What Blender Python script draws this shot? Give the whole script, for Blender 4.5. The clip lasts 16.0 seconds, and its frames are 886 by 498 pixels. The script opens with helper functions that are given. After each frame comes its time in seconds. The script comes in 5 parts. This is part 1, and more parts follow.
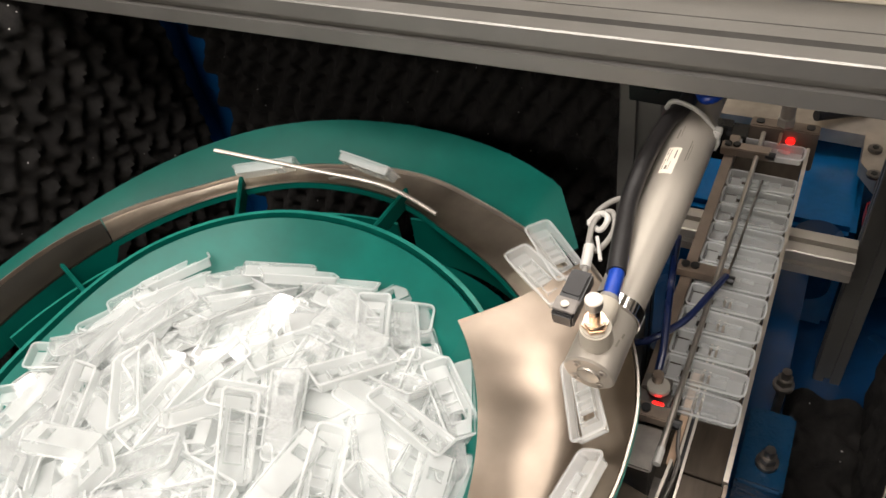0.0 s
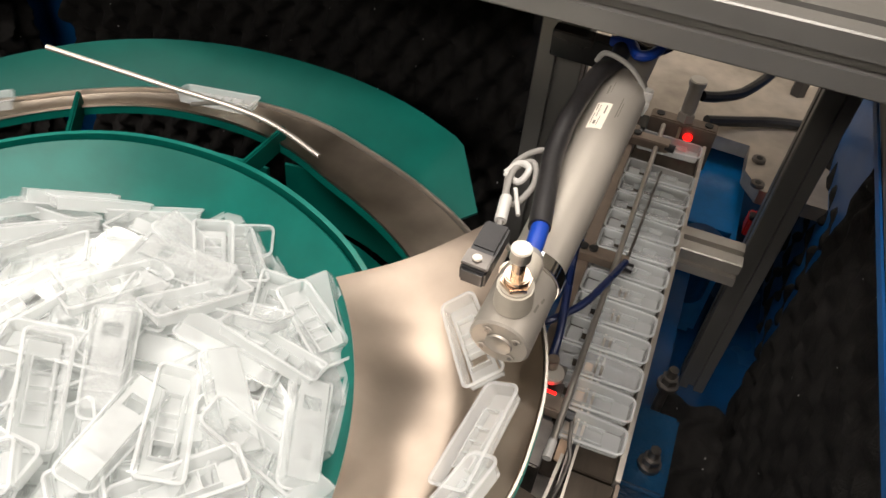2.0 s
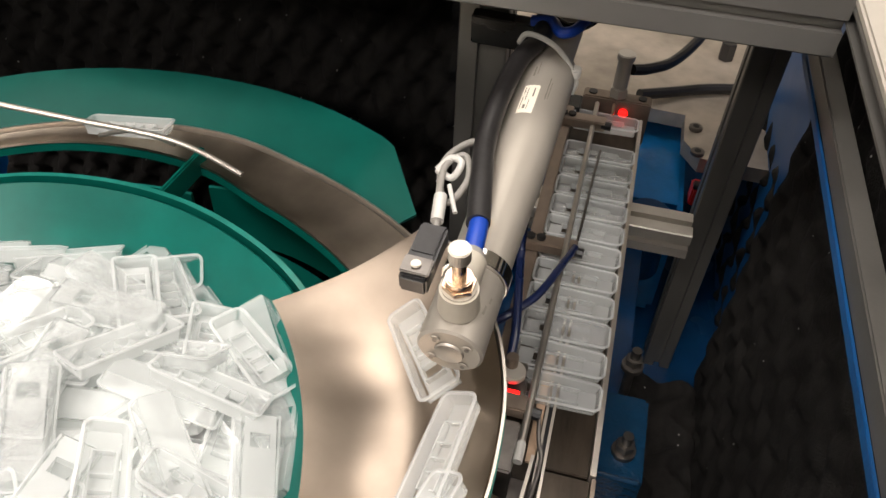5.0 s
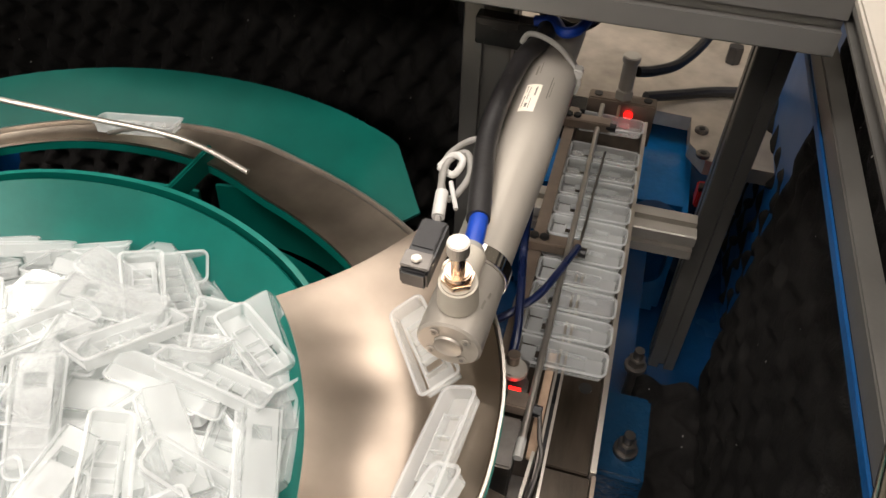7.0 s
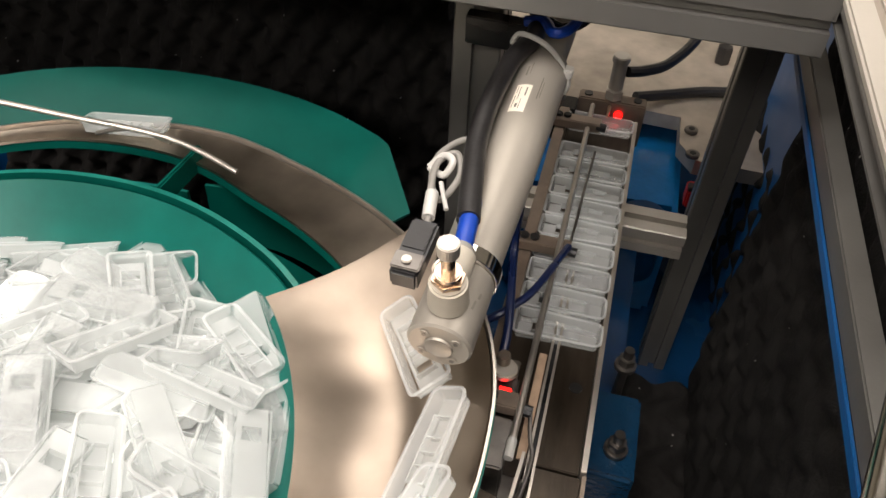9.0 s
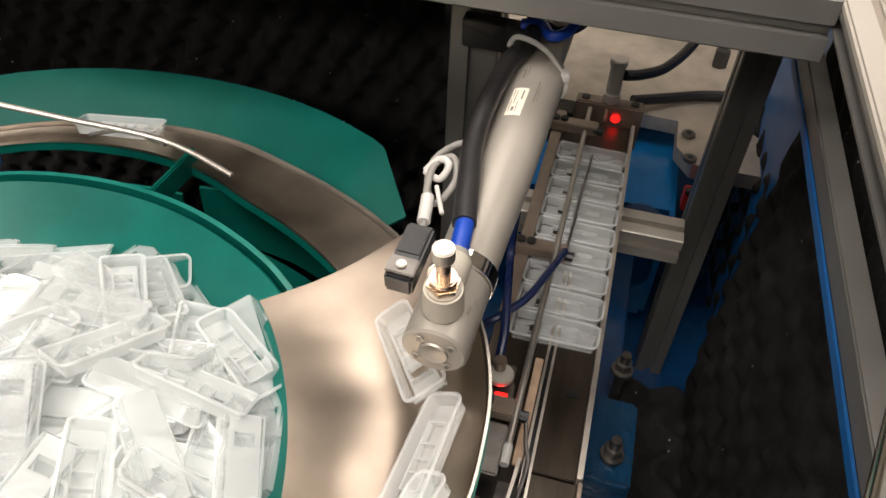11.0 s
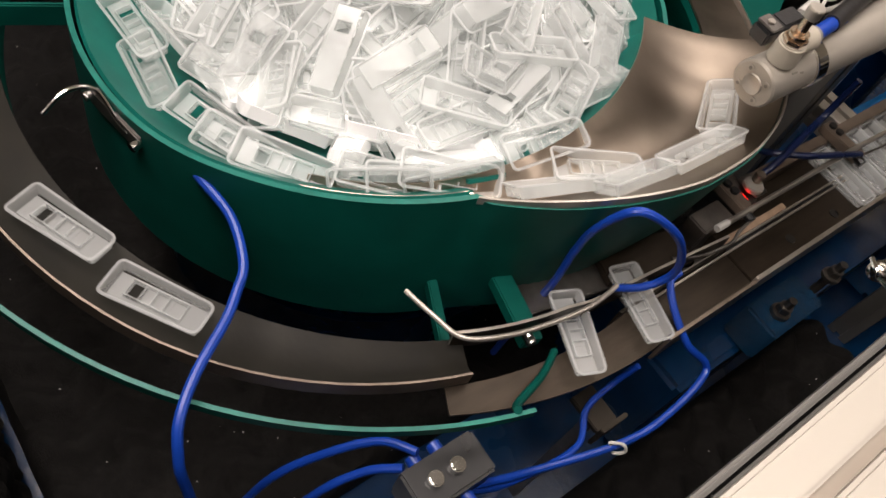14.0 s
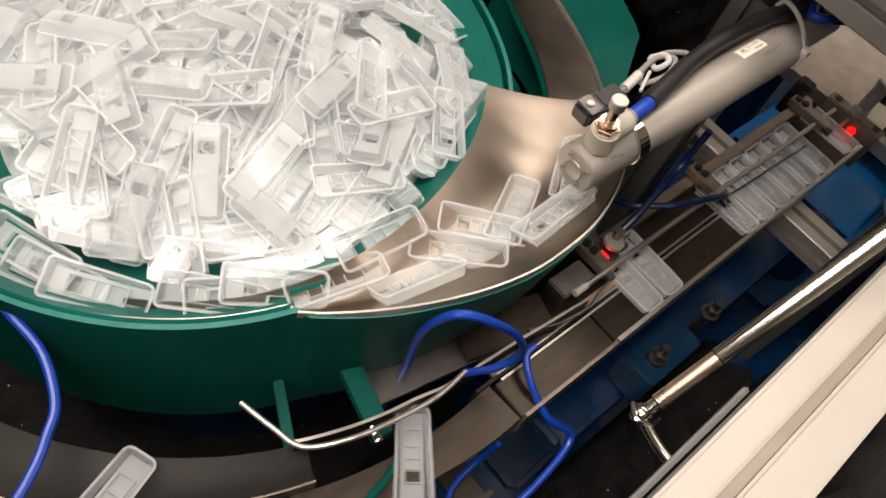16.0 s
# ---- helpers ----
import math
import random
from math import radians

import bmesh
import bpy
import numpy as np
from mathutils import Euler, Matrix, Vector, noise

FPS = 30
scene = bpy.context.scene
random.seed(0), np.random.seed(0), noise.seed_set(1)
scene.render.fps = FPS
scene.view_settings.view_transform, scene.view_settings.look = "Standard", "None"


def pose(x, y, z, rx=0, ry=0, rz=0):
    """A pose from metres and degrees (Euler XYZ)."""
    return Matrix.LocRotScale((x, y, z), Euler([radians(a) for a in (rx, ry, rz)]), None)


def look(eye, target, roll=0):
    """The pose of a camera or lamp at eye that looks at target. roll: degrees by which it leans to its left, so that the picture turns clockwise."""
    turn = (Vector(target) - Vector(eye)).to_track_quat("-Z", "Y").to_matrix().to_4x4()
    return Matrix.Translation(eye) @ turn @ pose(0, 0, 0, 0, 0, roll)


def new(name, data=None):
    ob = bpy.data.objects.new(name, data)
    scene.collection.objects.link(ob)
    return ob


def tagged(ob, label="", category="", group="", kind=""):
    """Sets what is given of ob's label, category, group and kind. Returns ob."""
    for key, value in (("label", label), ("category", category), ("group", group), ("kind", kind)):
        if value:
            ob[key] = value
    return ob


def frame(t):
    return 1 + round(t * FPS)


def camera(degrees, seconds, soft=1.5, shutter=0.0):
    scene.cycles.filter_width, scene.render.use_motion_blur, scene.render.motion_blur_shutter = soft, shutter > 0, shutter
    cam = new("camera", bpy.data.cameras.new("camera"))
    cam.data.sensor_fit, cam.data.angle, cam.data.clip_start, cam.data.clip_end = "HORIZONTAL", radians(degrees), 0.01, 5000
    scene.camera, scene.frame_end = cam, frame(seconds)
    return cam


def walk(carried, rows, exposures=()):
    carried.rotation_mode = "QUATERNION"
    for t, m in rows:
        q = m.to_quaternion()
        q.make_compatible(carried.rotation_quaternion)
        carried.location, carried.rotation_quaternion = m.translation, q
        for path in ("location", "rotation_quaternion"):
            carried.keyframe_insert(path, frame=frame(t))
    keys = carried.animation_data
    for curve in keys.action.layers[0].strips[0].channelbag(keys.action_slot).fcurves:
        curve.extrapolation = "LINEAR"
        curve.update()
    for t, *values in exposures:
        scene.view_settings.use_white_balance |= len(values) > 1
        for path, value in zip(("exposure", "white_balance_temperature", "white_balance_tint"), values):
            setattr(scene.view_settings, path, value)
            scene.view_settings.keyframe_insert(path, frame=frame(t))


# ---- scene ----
cam = camera(61.0, 16.0, shutter=0.3)
PATH = [
    (0, (0.099, 0.076, 0.872), (-0.702, 1.264, -0.523), -11.1),
    (0.5, (0.108, 0.072, 0.873), (-0.679, 1.244, -0.544), -10.4),
    (1, (0.095, 0.091, 0.844), (-0.536, 1.383, -0.547), -4.1),
    (1.5, (0.06, 0.089, 0.785), (-0.416, 1.435, -0.615), 4.9),
    (2, (0.052, 0.097, 0.782), (-0.389, 1.452, -0.621), 5.9),
    (2.5, (0.041, 0.111, 0.772), (-0.356, 1.479, -0.632), 6.2),
    (3, (0.038, 0.12, 0.769), (-0.323, 1.493, -0.639), 5.4),
    (3.5, (0.044, 0.134, 0.772), (-0.295, 1.519, -0.63), 1.1),
    (4, (0.052, 0.134, 0.766), (-0.257, 1.523, -0.64), 1.6),
    (4.5, (0.054, 0.125, 0.765), (-0.266, 1.516, -0.636), 2.1),
    (7, (0.062, 0.115, 0.765), (-0.295, 1.511, -0.622), 2.0),
    (7.5, (0.061, 0.113, 0.765), (-0.29, 1.507, -0.626), 2.4),
    (8, (0.062, 0.114, 0.764), (-0.275, 1.51, -0.628), 2.5),
    (8.5, (0.061, 0.115, 0.765), (-0.279, 1.515, -0.623), 2.5),
    (9, (0.062, 0.116, 0.765), (-0.271, 1.518, -0.623), 2.6),
    (11.5, (0.062, 0.12, 0.763), (-0.265, 1.528, -0.619), 3.0),
    (12, (0.065, 0.1, 0.763), (-0.304, 1.415, -0.699), 2.8),
    (12.5, (0.073, 0.009, 0.758), (-0.488, 1.118, -0.81), 4.1),
    (13, (0.092, -0.047, 0.772), (-0.567, 0.961, -0.825), 5.6),
    (13.5, (0.116, -0.076, 0.773), (-0.526, 0.959, -0.814), 15.1),
    (14, (0.152, -0.111, 0.78), (-0.536, 0.83, -0.845), 22.6),
    (14.5, (0.155, -0.083, 0.802), (-0.476, 0.904, -0.819), 28.1),
    (15, (0.153, -0.048, 0.822), (-0.475, 0.973, -0.779), 27.4),
    (15.5, (0.144, -0.014, 0.829), (-0.458, 0.979, -0.799), 25.6),
    (16, (0.147, 0.004, 0.839), (-0.463, 0.984, -0.794), 21.8),
]
walk(cam, [(t, look(eye, target, roll)) for t, eye, target, roll in PATH],
     [(0.0, 0.22, 6500, 10), (11.7, 0.22, 6500, 10), (13.0, -0.04, 6600, 13), (14.0, -0.14, 6650, 14), (15.0, -0.06, 6700, 14), (16.0, -0.06, 6700, 14)])

# ---- world and lights ----
world = bpy.data.worlds.new("world")
scene.world = world
world.use_nodes = True
world.node_tree.nodes["Background"].inputs[0].default_value = (0.9, 0.92, 1.0, 1)
world.node_tree.nodes["Background"].inputs[1].default_value = 0.02
scene.view_settings.exposure = 0.0


def lamp(name, x, y, z, sx, sy, watts, colour, target):
    data = bpy.data.lights.new(name, "AREA")
    data.shape, data.size, data.size_y, data.energy, data.color = "RECTANGLE", sx, sy, watts, colour
    ob = new(name, data)
    ob.matrix_world = look((x, y, z), target)
    return ob


WARM = (1.0, 0.92, 0.875)
# all four are out of view; the last is added only as fill
LAMPS = ((-0.25, -0.22, 39), (-0.15, -1.5, 25), (-0.4, 1.15, 8), (1.7, 1.0, 12))
for lx, ly, watts in LAMPS:
    lamp("ceiling_lamp_light", lx, ly, 1.93, 1.5, 0.5, watts, WARM, (lx, ly, 0))

# ---- materials ----


def material(name, colour, rough=0.5, metal=0.0, noise_scale=40, vary=0.12, bump=0.0, bump_scale=300, island=0.0, aniso=0.0, coat=0.0, stretch=None, spec=0.5):
    m = bpy.data.materials.new(name)
    m.use_nodes = True
    nt = m.node_tree
    b = nt.nodes["Principled BSDF"]
    b.inputs["Metallic"].default_value = metal
    b.inputs["Coat Weight"].default_value = coat
    b.inputs["Specular IOR Level"].default_value = spec
    b.inputs["Anisotropic"].default_value = aniso
    tc = nt.nodes.new("ShaderNodeTexCoord")
    mp = nt.nodes.new("ShaderNodeMapping")
    nt.links.new(tc.outputs["Object"], mp.inputs[0])
    if stretch:
        mp.inputs["Scale"].default_value = stretch
    n1, n2 = nt.nodes.new("ShaderNodeTexNoise"), nt.nodes.new("ShaderNodeTexNoise")
    n1.inputs["Scale"].default_value, n1.inputs["Detail"].default_value = noise_scale, 6
    n2.inputs["Scale"].default_value, n2.inputs["Detail"].default_value = noise_scale * 0.16, 3
    for n in (n1, n2):
        nt.links.new(mp.outputs[0], n.inputs["Vector"])
    add = nt.nodes.new("ShaderNodeMath")
    nt.links.new(n1.outputs[0], add.inputs[0])
    nt.links.new(n2.outputs[0], add.inputs[1])
    ramp = nt.nodes.new("ShaderNodeMapRange")
    ramp.inputs["From Min"].default_value, ramp.inputs["From Max"].default_value = 0.65, 1.35
    ramp.inputs["To Min"].default_value, ramp.inputs["To Max"].default_value = 1 - vary, 1 + vary
    nt.links.new(add.outputs[0], ramp.inputs[0])
    mix = nt.nodes.new("ShaderNodeMix")
    mix.data_type, mix.blend_type = "RGBA", "MULTIPLY"
    mix.inputs["Factor"].default_value = 1
    mix.inputs["A"].default_value = (*colour, 1)
    nt.links.new(ramp.outputs[0], mix.inputs["B"])
    nt.links.new(mix.outputs["Result"], b.inputs["Base Color"])
    rr = nt.nodes.new("ShaderNodeMapRange")
    rr.inputs["From Min"].default_value, rr.inputs["From Max"].default_value = 0.3, 0.7
    rr.inputs["To Min"].default_value, rr.inputs["To Max"].default_value = max(0.03, rough - 0.08), min(1, rough + 0.1)
    nt.links.new(n2.outputs[0], rr.inputs[0])
    nt.links.new(rr.outputs[0], b.inputs["Roughness"])
    if bump:
        n3 = nt.nodes.new("ShaderNodeTexNoise")
        n3.inputs["Scale"].default_value, n3.inputs["Detail"].default_value = bump_scale, 4
        nt.links.new(mp.outputs[0], n3.inputs["Vector"])
        bp = nt.nodes.new("ShaderNodeBump")
        bp.inputs["Strength"].default_value, bp.inputs["Distance"].default_value = bump, 0.002
        nt.links.new(n3.outputs[0], bp.inputs["Height"])
        nt.links.new(bp.outputs[0], b.inputs["Normal"])
    return m


def clip_plastic(name, tone, alpha, through_light=0.55):
    """Milky polypropylene that lets some light through."""
    m = bpy.data.materials.new(name)
    m.use_nodes = True
    nt = m.node_tree
    nt.nodes.remove(nt.nodes["Principled BSDF"])
    out = nt.nodes["Material Output"]
    dif, trl, clear, gls = [nt.nodes.new("ShaderNodeBsdf" + k) for k in ("Diffuse", "Translucent", "Transparent", "Glossy")]
    info = nt.nodes.new("ShaderNodeObjectInfo")
    rng = nt.nodes.new("ShaderNodeMapRange")
    rng.inputs["To Min"].default_value, rng.inputs["To Max"].default_value = 0.9, 1.0
    nt.links.new(info.outputs["Random"], rng.inputs[0])
    hue = nt.nodes.new("ShaderNodeMix")
    hue.data_type, hue.blend_type = "RGBA", "MULTIPLY"
    hue.inputs["Factor"].default_value = 1
    hue.inputs["A"].default_value = (*tone, 1)
    nt.links.new(rng.outputs[0], hue.inputs["B"])
    for n in (dif, trl):
        nt.links.new(hue.outputs["Result"], n.inputs["Color"])
    clear.inputs["Color"].default_value = (0.97, 0.985, 0.98, 1)
    gls.inputs["Roughness"].default_value = 0.16
    gls.inputs["Color"].default_value = (1, 1, 1, 1)
    a, b, c = [nt.nodes.new("ShaderNodeMixShader") for _ in range(3)]
    a.inputs[0].default_value = through_light
    nt.links.new(dif.outputs[0], a.inputs[1])
    nt.links.new(trl.outputs[0], a.inputs[2])
    b.inputs[0].default_value = alpha
    nt.links.new(clear.outputs[0], b.inputs[1])
    nt.links.new(a.outputs[0], b.inputs[2])
    fr = nt.nodes.new("ShaderNodeLayerWeight")
    fr.inputs[0].default_value = 0.35
    soft = nt.nodes.new("ShaderNodeMath")
    soft.operation, soft.inputs[1].default_value = "MULTIPLY", 0.12
    nt.links.new(fr.outputs["Facing"], soft.inputs[0])
    nt.links.new(soft.outputs[0], c.inputs[0])
    nt.links.new(b.outputs[0], c.inputs[1])
    nt.links.new(gls.outputs[0], c.inputs[2])
    nt.links.new(c.outputs[0], out.inputs["Surface"])
    return m


def glow(name, colour, strength):
    m = bpy.data.materials.new(name)
    m.use_nodes = True
    b = m.node_tree.nodes["Principled BSDF"]
    b.inputs["Base Color"].default_value = (*colour, 1)
    b.inputs["Emission Color"].default_value = (*colour, 1)
    b.inputs["Emission Strength"].default_value = strength
    return m


GREEN = material("green enamel", (0.0003, 0.066, 0.050), 0.46, noise_scale=30, vary=0.2, bump=0.05, bump_scale=120, spec=0.14)
# lighter copy of GREEN: scuffing plus the brightness of the lit cone painted in
CONEGREEN = material("scuffed green enamel, lit copy", (0.001, 0.094, 0.074), 0.4, noise_scale=22, vary=0.3, bump=0.06, bump_scale=140, spec=0.3)
STEEL = material("brushed stainless", (0.345, 0.285, 0.23), 0.34, 1.0, noise_scale=22, vary=0.26, bump=0.32, bump_scale=15, aniso=0.3)
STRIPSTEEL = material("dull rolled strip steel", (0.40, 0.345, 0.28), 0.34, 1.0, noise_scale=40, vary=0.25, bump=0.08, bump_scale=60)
STRUTSTEEL = material("dark polished strut steel", (0.42, 0.40, 0.36), 0.2, 1.0, noise_scale=60, vary=0.12)
TRACKSTEEL = material("worn track steel", (0.19, 0.15, 0.118), 0.38, 0.6, noise_scale=60, vary=0.25, bump=0.08, bump_scale=200)
OILED = material("oil-stained brown steel", (0.036, 0.03, 0.023), 0.48, 0.8, noise_scale=50, vary=0.35, bump=0.1, bump_scale=160)
# olive-brown grime, darkened further to put in the shade of the low front
RINGSTEEL = material("grimy olive-brown track steel with shade", (0.010, 0.0088, 0.006), 0.55, 0.25, noise_scale=40, vary=0.4, bump=0.1, bump_scale=160, spec=0.25)
BEDSTEEL = material("dark brown oiled bed steel", (0.04, 0.03, 0.021), 0.36, 0.7, noise_scale=45, vary=0.4, bump=0.12, bump_scale=140, stretch=(3, 0.6, 1))
DARKSTEEL = material("machined dark steel", (0.2, 0.185, 0.17), 0.42, 1.0, noise_scale=80, vary=0.3, bump=0.08, bump_scale=300)
WORN = material("pale worn steel", (0.48, 0.44, 0.39), 0.36, 0.85, noise_scale=90, vary=0.15)
PLATE = material("ground steel plate", (0.43, 0.375, 0.31), 0.36, 0.6, noise_scale=34, vary=0.3, bump=0.05, bump_scale=90)
ALU = material("anodised aluminium profile", (0.18, 0.174, 0.16), 0.42, 0.6, noise_scale=25, vary=0.1, bump=0.04, bump_scale=400)
PALEALU = material("bright anodised crossbar", (0.42, 0.39, 0.34), 0.4, 0.5, noise_scale=25, vary=0.12)
CYL = material("satin anodised barrel", (0.345, 0.315, 0.27), 0.42, 0.45, noise_scale=30, vary=0.07, bump=0.03, bump_scale=500)
CHROME = material("polished chrome", (0.75, 0.74, 0.72), 0.1, 1.0, vary=0.05)
BRASS = material("nickelled brass", (0.62, 0.48, 0.36), 0.26, 1.0, vary=0.1)
FOAM = material("charcoal foam", (0.0125, 0.0115, 0.0105), 0.85, noise_scale=150, vary=0.5, bump=0.9, bump_scale=700, spec=0.2)
WORNGREEN = material("worn green edge", (0.003, 0.13, 0.1), 0.45, vary=0.25, noise_scale=120)
# blue enamel darkened to put the bay's shade into the colour
BLUE = material("blue enamel, shaded copy", (0.0009, 0.026, 0.082), 0.22, noise_scale=40, vary=0.2, bump=0.25, bump_scale=90)
WETBLUE = material("oily blue enamel, shaded copy", (0.004, 0.03, 0.07), 0.1, noise_scale=40, vary=0.2, bump=0.9, bump_scale=170)
# brighter copy of the blue enamel, coloured as lit for the rear casting
BLUELIT = material("glossy blue enamel, lit copy", (0.003, 0.085, 0.235), 0.16, noise_scale=40, vary=0.25, bump=0.3, bump_scale=120)
BLUEPANEL = material("blue sheet panel", (0.003, 0.075, 0.24), 0.4, noise_scale=30, vary=0.15, bump=0.1)
TUBEBLUE = material("blue air tube", (0.004, 0.04, 0.30), 0.36, noise_scale=60, vary=0.1)
TUBEDARK = material("navy air tube", (0.004, 0.010, 0.045), 0.25, noise_scale=60, vary=0.1)
RUBBER = material("black rubber", (0.013, 0.012, 0.012), 0.38, noise_scale=100, vary=0.4, bump=0.1)
BLACK = material("black plastic", (0.008, 0.008, 0.0085), 0.3, noise_scale=100, vary=0.3)
IVORY = material("ivory plastic", (0.36, 0.325, 0.265), 0.45, noise_scale=60, vary=0.1)
CABLE = material("grey cable", (0.2, 0.19, 0.172), 0.5, noise_scale=80, vary=0.15)
WHITE = material("white nylon", (0.45, 0.44, 0.41), 0.4, noise_scale=60, vary=0.08)
INK = material("dark ink", (0.16, 0.145, 0.12), 0.6, vary=0.1)
PAPER = material("silver label", (0.72, 0.66, 0.55), 0.45, noise_scale=50, vary=0.05)
PAINT = material("cream wall paint", (0.62, 0.58, 0.5), 0.7, noise_scale=3, vary=0.08)
# aluminium of the side beam's top, made cream to carry its bright lighting
CREAM = material("cream beam aluminium, lit copy", (0.39, 0.36, 0.31), 0.4, noise_scale=15, vary=0.06, bump=0.03)
CONCRETE = material("grey floor", (0.3, 0.29, 0.27), 0.6, noise_scale=5, vary=0.2, bump=0.1)
RUST = material("rust-stained shim", (0.36, 0.25, 0.17), 0.6, 0.2, noise_scale=90, vary=0.35)
GROOVE = material("tan groove strip", (0.24, 0.205, 0.165), 0.5, noise_scale=30, vary=0.12)
REDP = material("red plastic", (0.4, 0.012, 0.01), 0.4)
CLIP = clip_plastic("milky clip plastic", (0.97, 0.98, 0.975), 0.27, 0.45)
CLIPRIM = clip_plastic("milky clip plastic rim", (0.975, 0.985, 0.98), 0.34, 0.45)
# opaque white copy that stands in for light scattered through the heap
CLIPFILL = clip_plastic("opaque white clip filler", (0.91, 0.915, 0.91), 1.0, 0.15)
REDLED = glow("red light", (1.0, 0.004, 0.003), 5)
TUBEGLOW = glow("lit lamp tube", (1.0, 0.93, 0.84), 3)



def add_specks(m, scale, share):
    """Scattered pale specks on a dark surface."""
    nt = m.node_tree
    p = nt.nodes["Principled BSDF"]
    old = p.inputs["Base Color"].links[0].from_socket
    vor = nt.nodes.new("ShaderNodeTexVoronoi")
    vor.inputs["Scale"].default_value = scale
    tc = [n for n in nt.nodes if n.bl_idname == "ShaderNodeTexCoord"][0]
    nt.links.new(tc.outputs["Object"], vor.inputs["Vector"])
    near, rare, both = [nt.nodes.new("ShaderNodeMath") for _ in range(3)]
    near.operation, near.inputs[1].default_value = "LESS_THAN", 0.16
    rare.operation, rare.inputs[1].default_value = "LESS_THAN", share
    both.operation = "MULTIPLY"
    sep = nt.nodes.new("ShaderNodeSeparateColor")
    nt.links.new(vor.outputs["Distance"], near.inputs[0])
    nt.links.new(vor.outputs["Color"], sep.inputs[0])
    nt.links.new(sep.outputs[0], rare.inputs[0])
    nt.links.new(near.outputs[0], both.inputs[0])
    nt.links.new(rare.outputs[0], both.inputs[1])
    mix = nt.nodes.new("ShaderNodeMix")
    mix.data_type = "RGBA"
    mix.inputs["B"].default_value = (0.6, 0.58, 0.54, 1)
    nt.links.new(both.outputs[0], mix.inputs["Factor"])
    nt.links.new(old, mix.inputs["A"])
    nt.links.new(mix.outputs["Result"], p.inputs["Base Color"])


add_specks(FOAM, 170, 0.022)

# ---- mesh helpers ----


def mesh_of(bm, name, mat, smooth=None):
    me = bpy.data.meshes.new(name)
    bmesh.ops.recalc_face_normals(bm, faces=bm.faces)
    bm.to_mesh(me)
    bm.free()
    for m in (mat if isinstance(mat, (list, tuple)) else [mat]):
        me.materials.append(m)
    if smooth:
        me.polygons.foreach_set("use_smooth", [True] * len(me.polygons))
        me.set_sharp_from_angle(angle=radians(smooth))
    return me


def part(name, bm, mat, parent=None, label="", smooth=35):
    ob = new(name, mesh_of(bm, name, mat, smooth))
    if parent:
        ob.parent = parent
    if label:
        ob["label"] = label
    return ob


def thing(name, label, category, at=(0, 0, 0), group="", kind=""):
    ob = new(name)
    ob.empty_display_size = 0.01
    ob.matrix_basis = at if isinstance(at, Matrix) else Matrix.Translation(at)
    return tagged(ob, label, category, group, kind)


def box(bm, x0, x1, y0, y1, z0, z1, bevel=0.0, m=None):
    vs = bmesh.ops.create_cube(bm, size=1)["verts"]
    mat = Matrix.Translation(((x0 + x1) / 2, (y0 + y1) / 2, (z0 + z1) / 2)) @ Matrix.Diagonal((x1 - x0, y1 - y0, z1 - z0, 1))
    bmesh.ops.transform(bm, matrix=mat, verts=vs)
    if bevel:
        es = {e for v in vs for e in v.link_edges}
        r = bmesh.ops.bevel(bm, geom=list(es), offset=bevel, segments=2, affect="EDGES")
        vs = list({v for f in r["faces"] for v in f.verts} | {v for v in vs if v.is_valid})
        vs = list({v for v in vs for _ in [0]})
    if m:
        seen, todo = set(vs), list(vs)
        while todo:
            for e in todo.pop().link_edges:
                for v in e.verts:
                    if v not in seen:
                        seen.add(v)
                        todo.append(v)
        bmesh.ops.transform(bm, matrix=m, verts=list(seen))
    return bm


def B(*a, bevel=0.0, m=None):
    return box(bmesh.new(), *a, bevel=bevel, m=m)


def axis_to(p, q):
    d = Vector(q) - Vector(p)
    return Matrix.Translation((Vector(p) + Vector(q)) / 2) @ d.to_track_quat("Z", "Y").to_matrix().to_4x4(), d.length


def rod(bm, p, q, r, r2=None, n=20, bevel=0.0):
    m, length = axis_to(p, q)
    vs = bmesh.ops.create_cone(bm, cap_ends=True, segments=n, radius1=r, radius2=r if r2 is None else r2, depth=length, matrix=m)["verts"]
    if bevel:
        es = {e for v in vs for e in v.link_edges if len(e.link_faces) == 2 and any(len(f.verts) > 4 for f in e.link_faces)}
        bmesh.ops.bevel(bm, geom=list(es), offset=bevel, segments=2, affect="EDGES")
    return bm


def smooth_path(pts, steps=8):
    P = [Vector(p) for p in pts]
    out = []
    for i in range(len(P) - 1):
        a, b, c, d = P[max(i - 1, 0)], P[i], P[i + 1], P[min(i + 2, len(P) - 1)]
        for k in range(steps):
            t = k / steps
            out.append(0.5 * (2 * b + (c - a) * t + (2 * a - 5 * b + 4 * c - d) * t * t + (3 * b - a - 3 * c + d) * t ** 3))
    return out + [P[-1]]


def tube(bm, pts, r, n=10, steps=8):
    path = smooth_path(pts, steps) if steps else [Vector(p) for p in pts]
    up, rings = Vector((0.123, 0.456, 0.88)), []
    for i, p in enumerate(path):
        d = (path[min(i + 1, len(path) - 1)] - path[max(i - 1, 0)]).normalized()
        side = d.cross(up).normalized()
        up = side.cross(d)
        rings.append([bm.verts.new(p + r * (side * math.cos(2 * math.pi * k / n) + up * math.sin(2 * math.pi * k / n))) for k in range(n)])
    for a, b in zip(rings, rings[1:]):
        for k in range(n):
            bm.faces.new((a[k], a[(k + 1) % n], b[(k + 1) % n], b[k]))
    bm.faces.new(rings[0][::-1])
    bm.faces.new(rings[-1])
    return bm


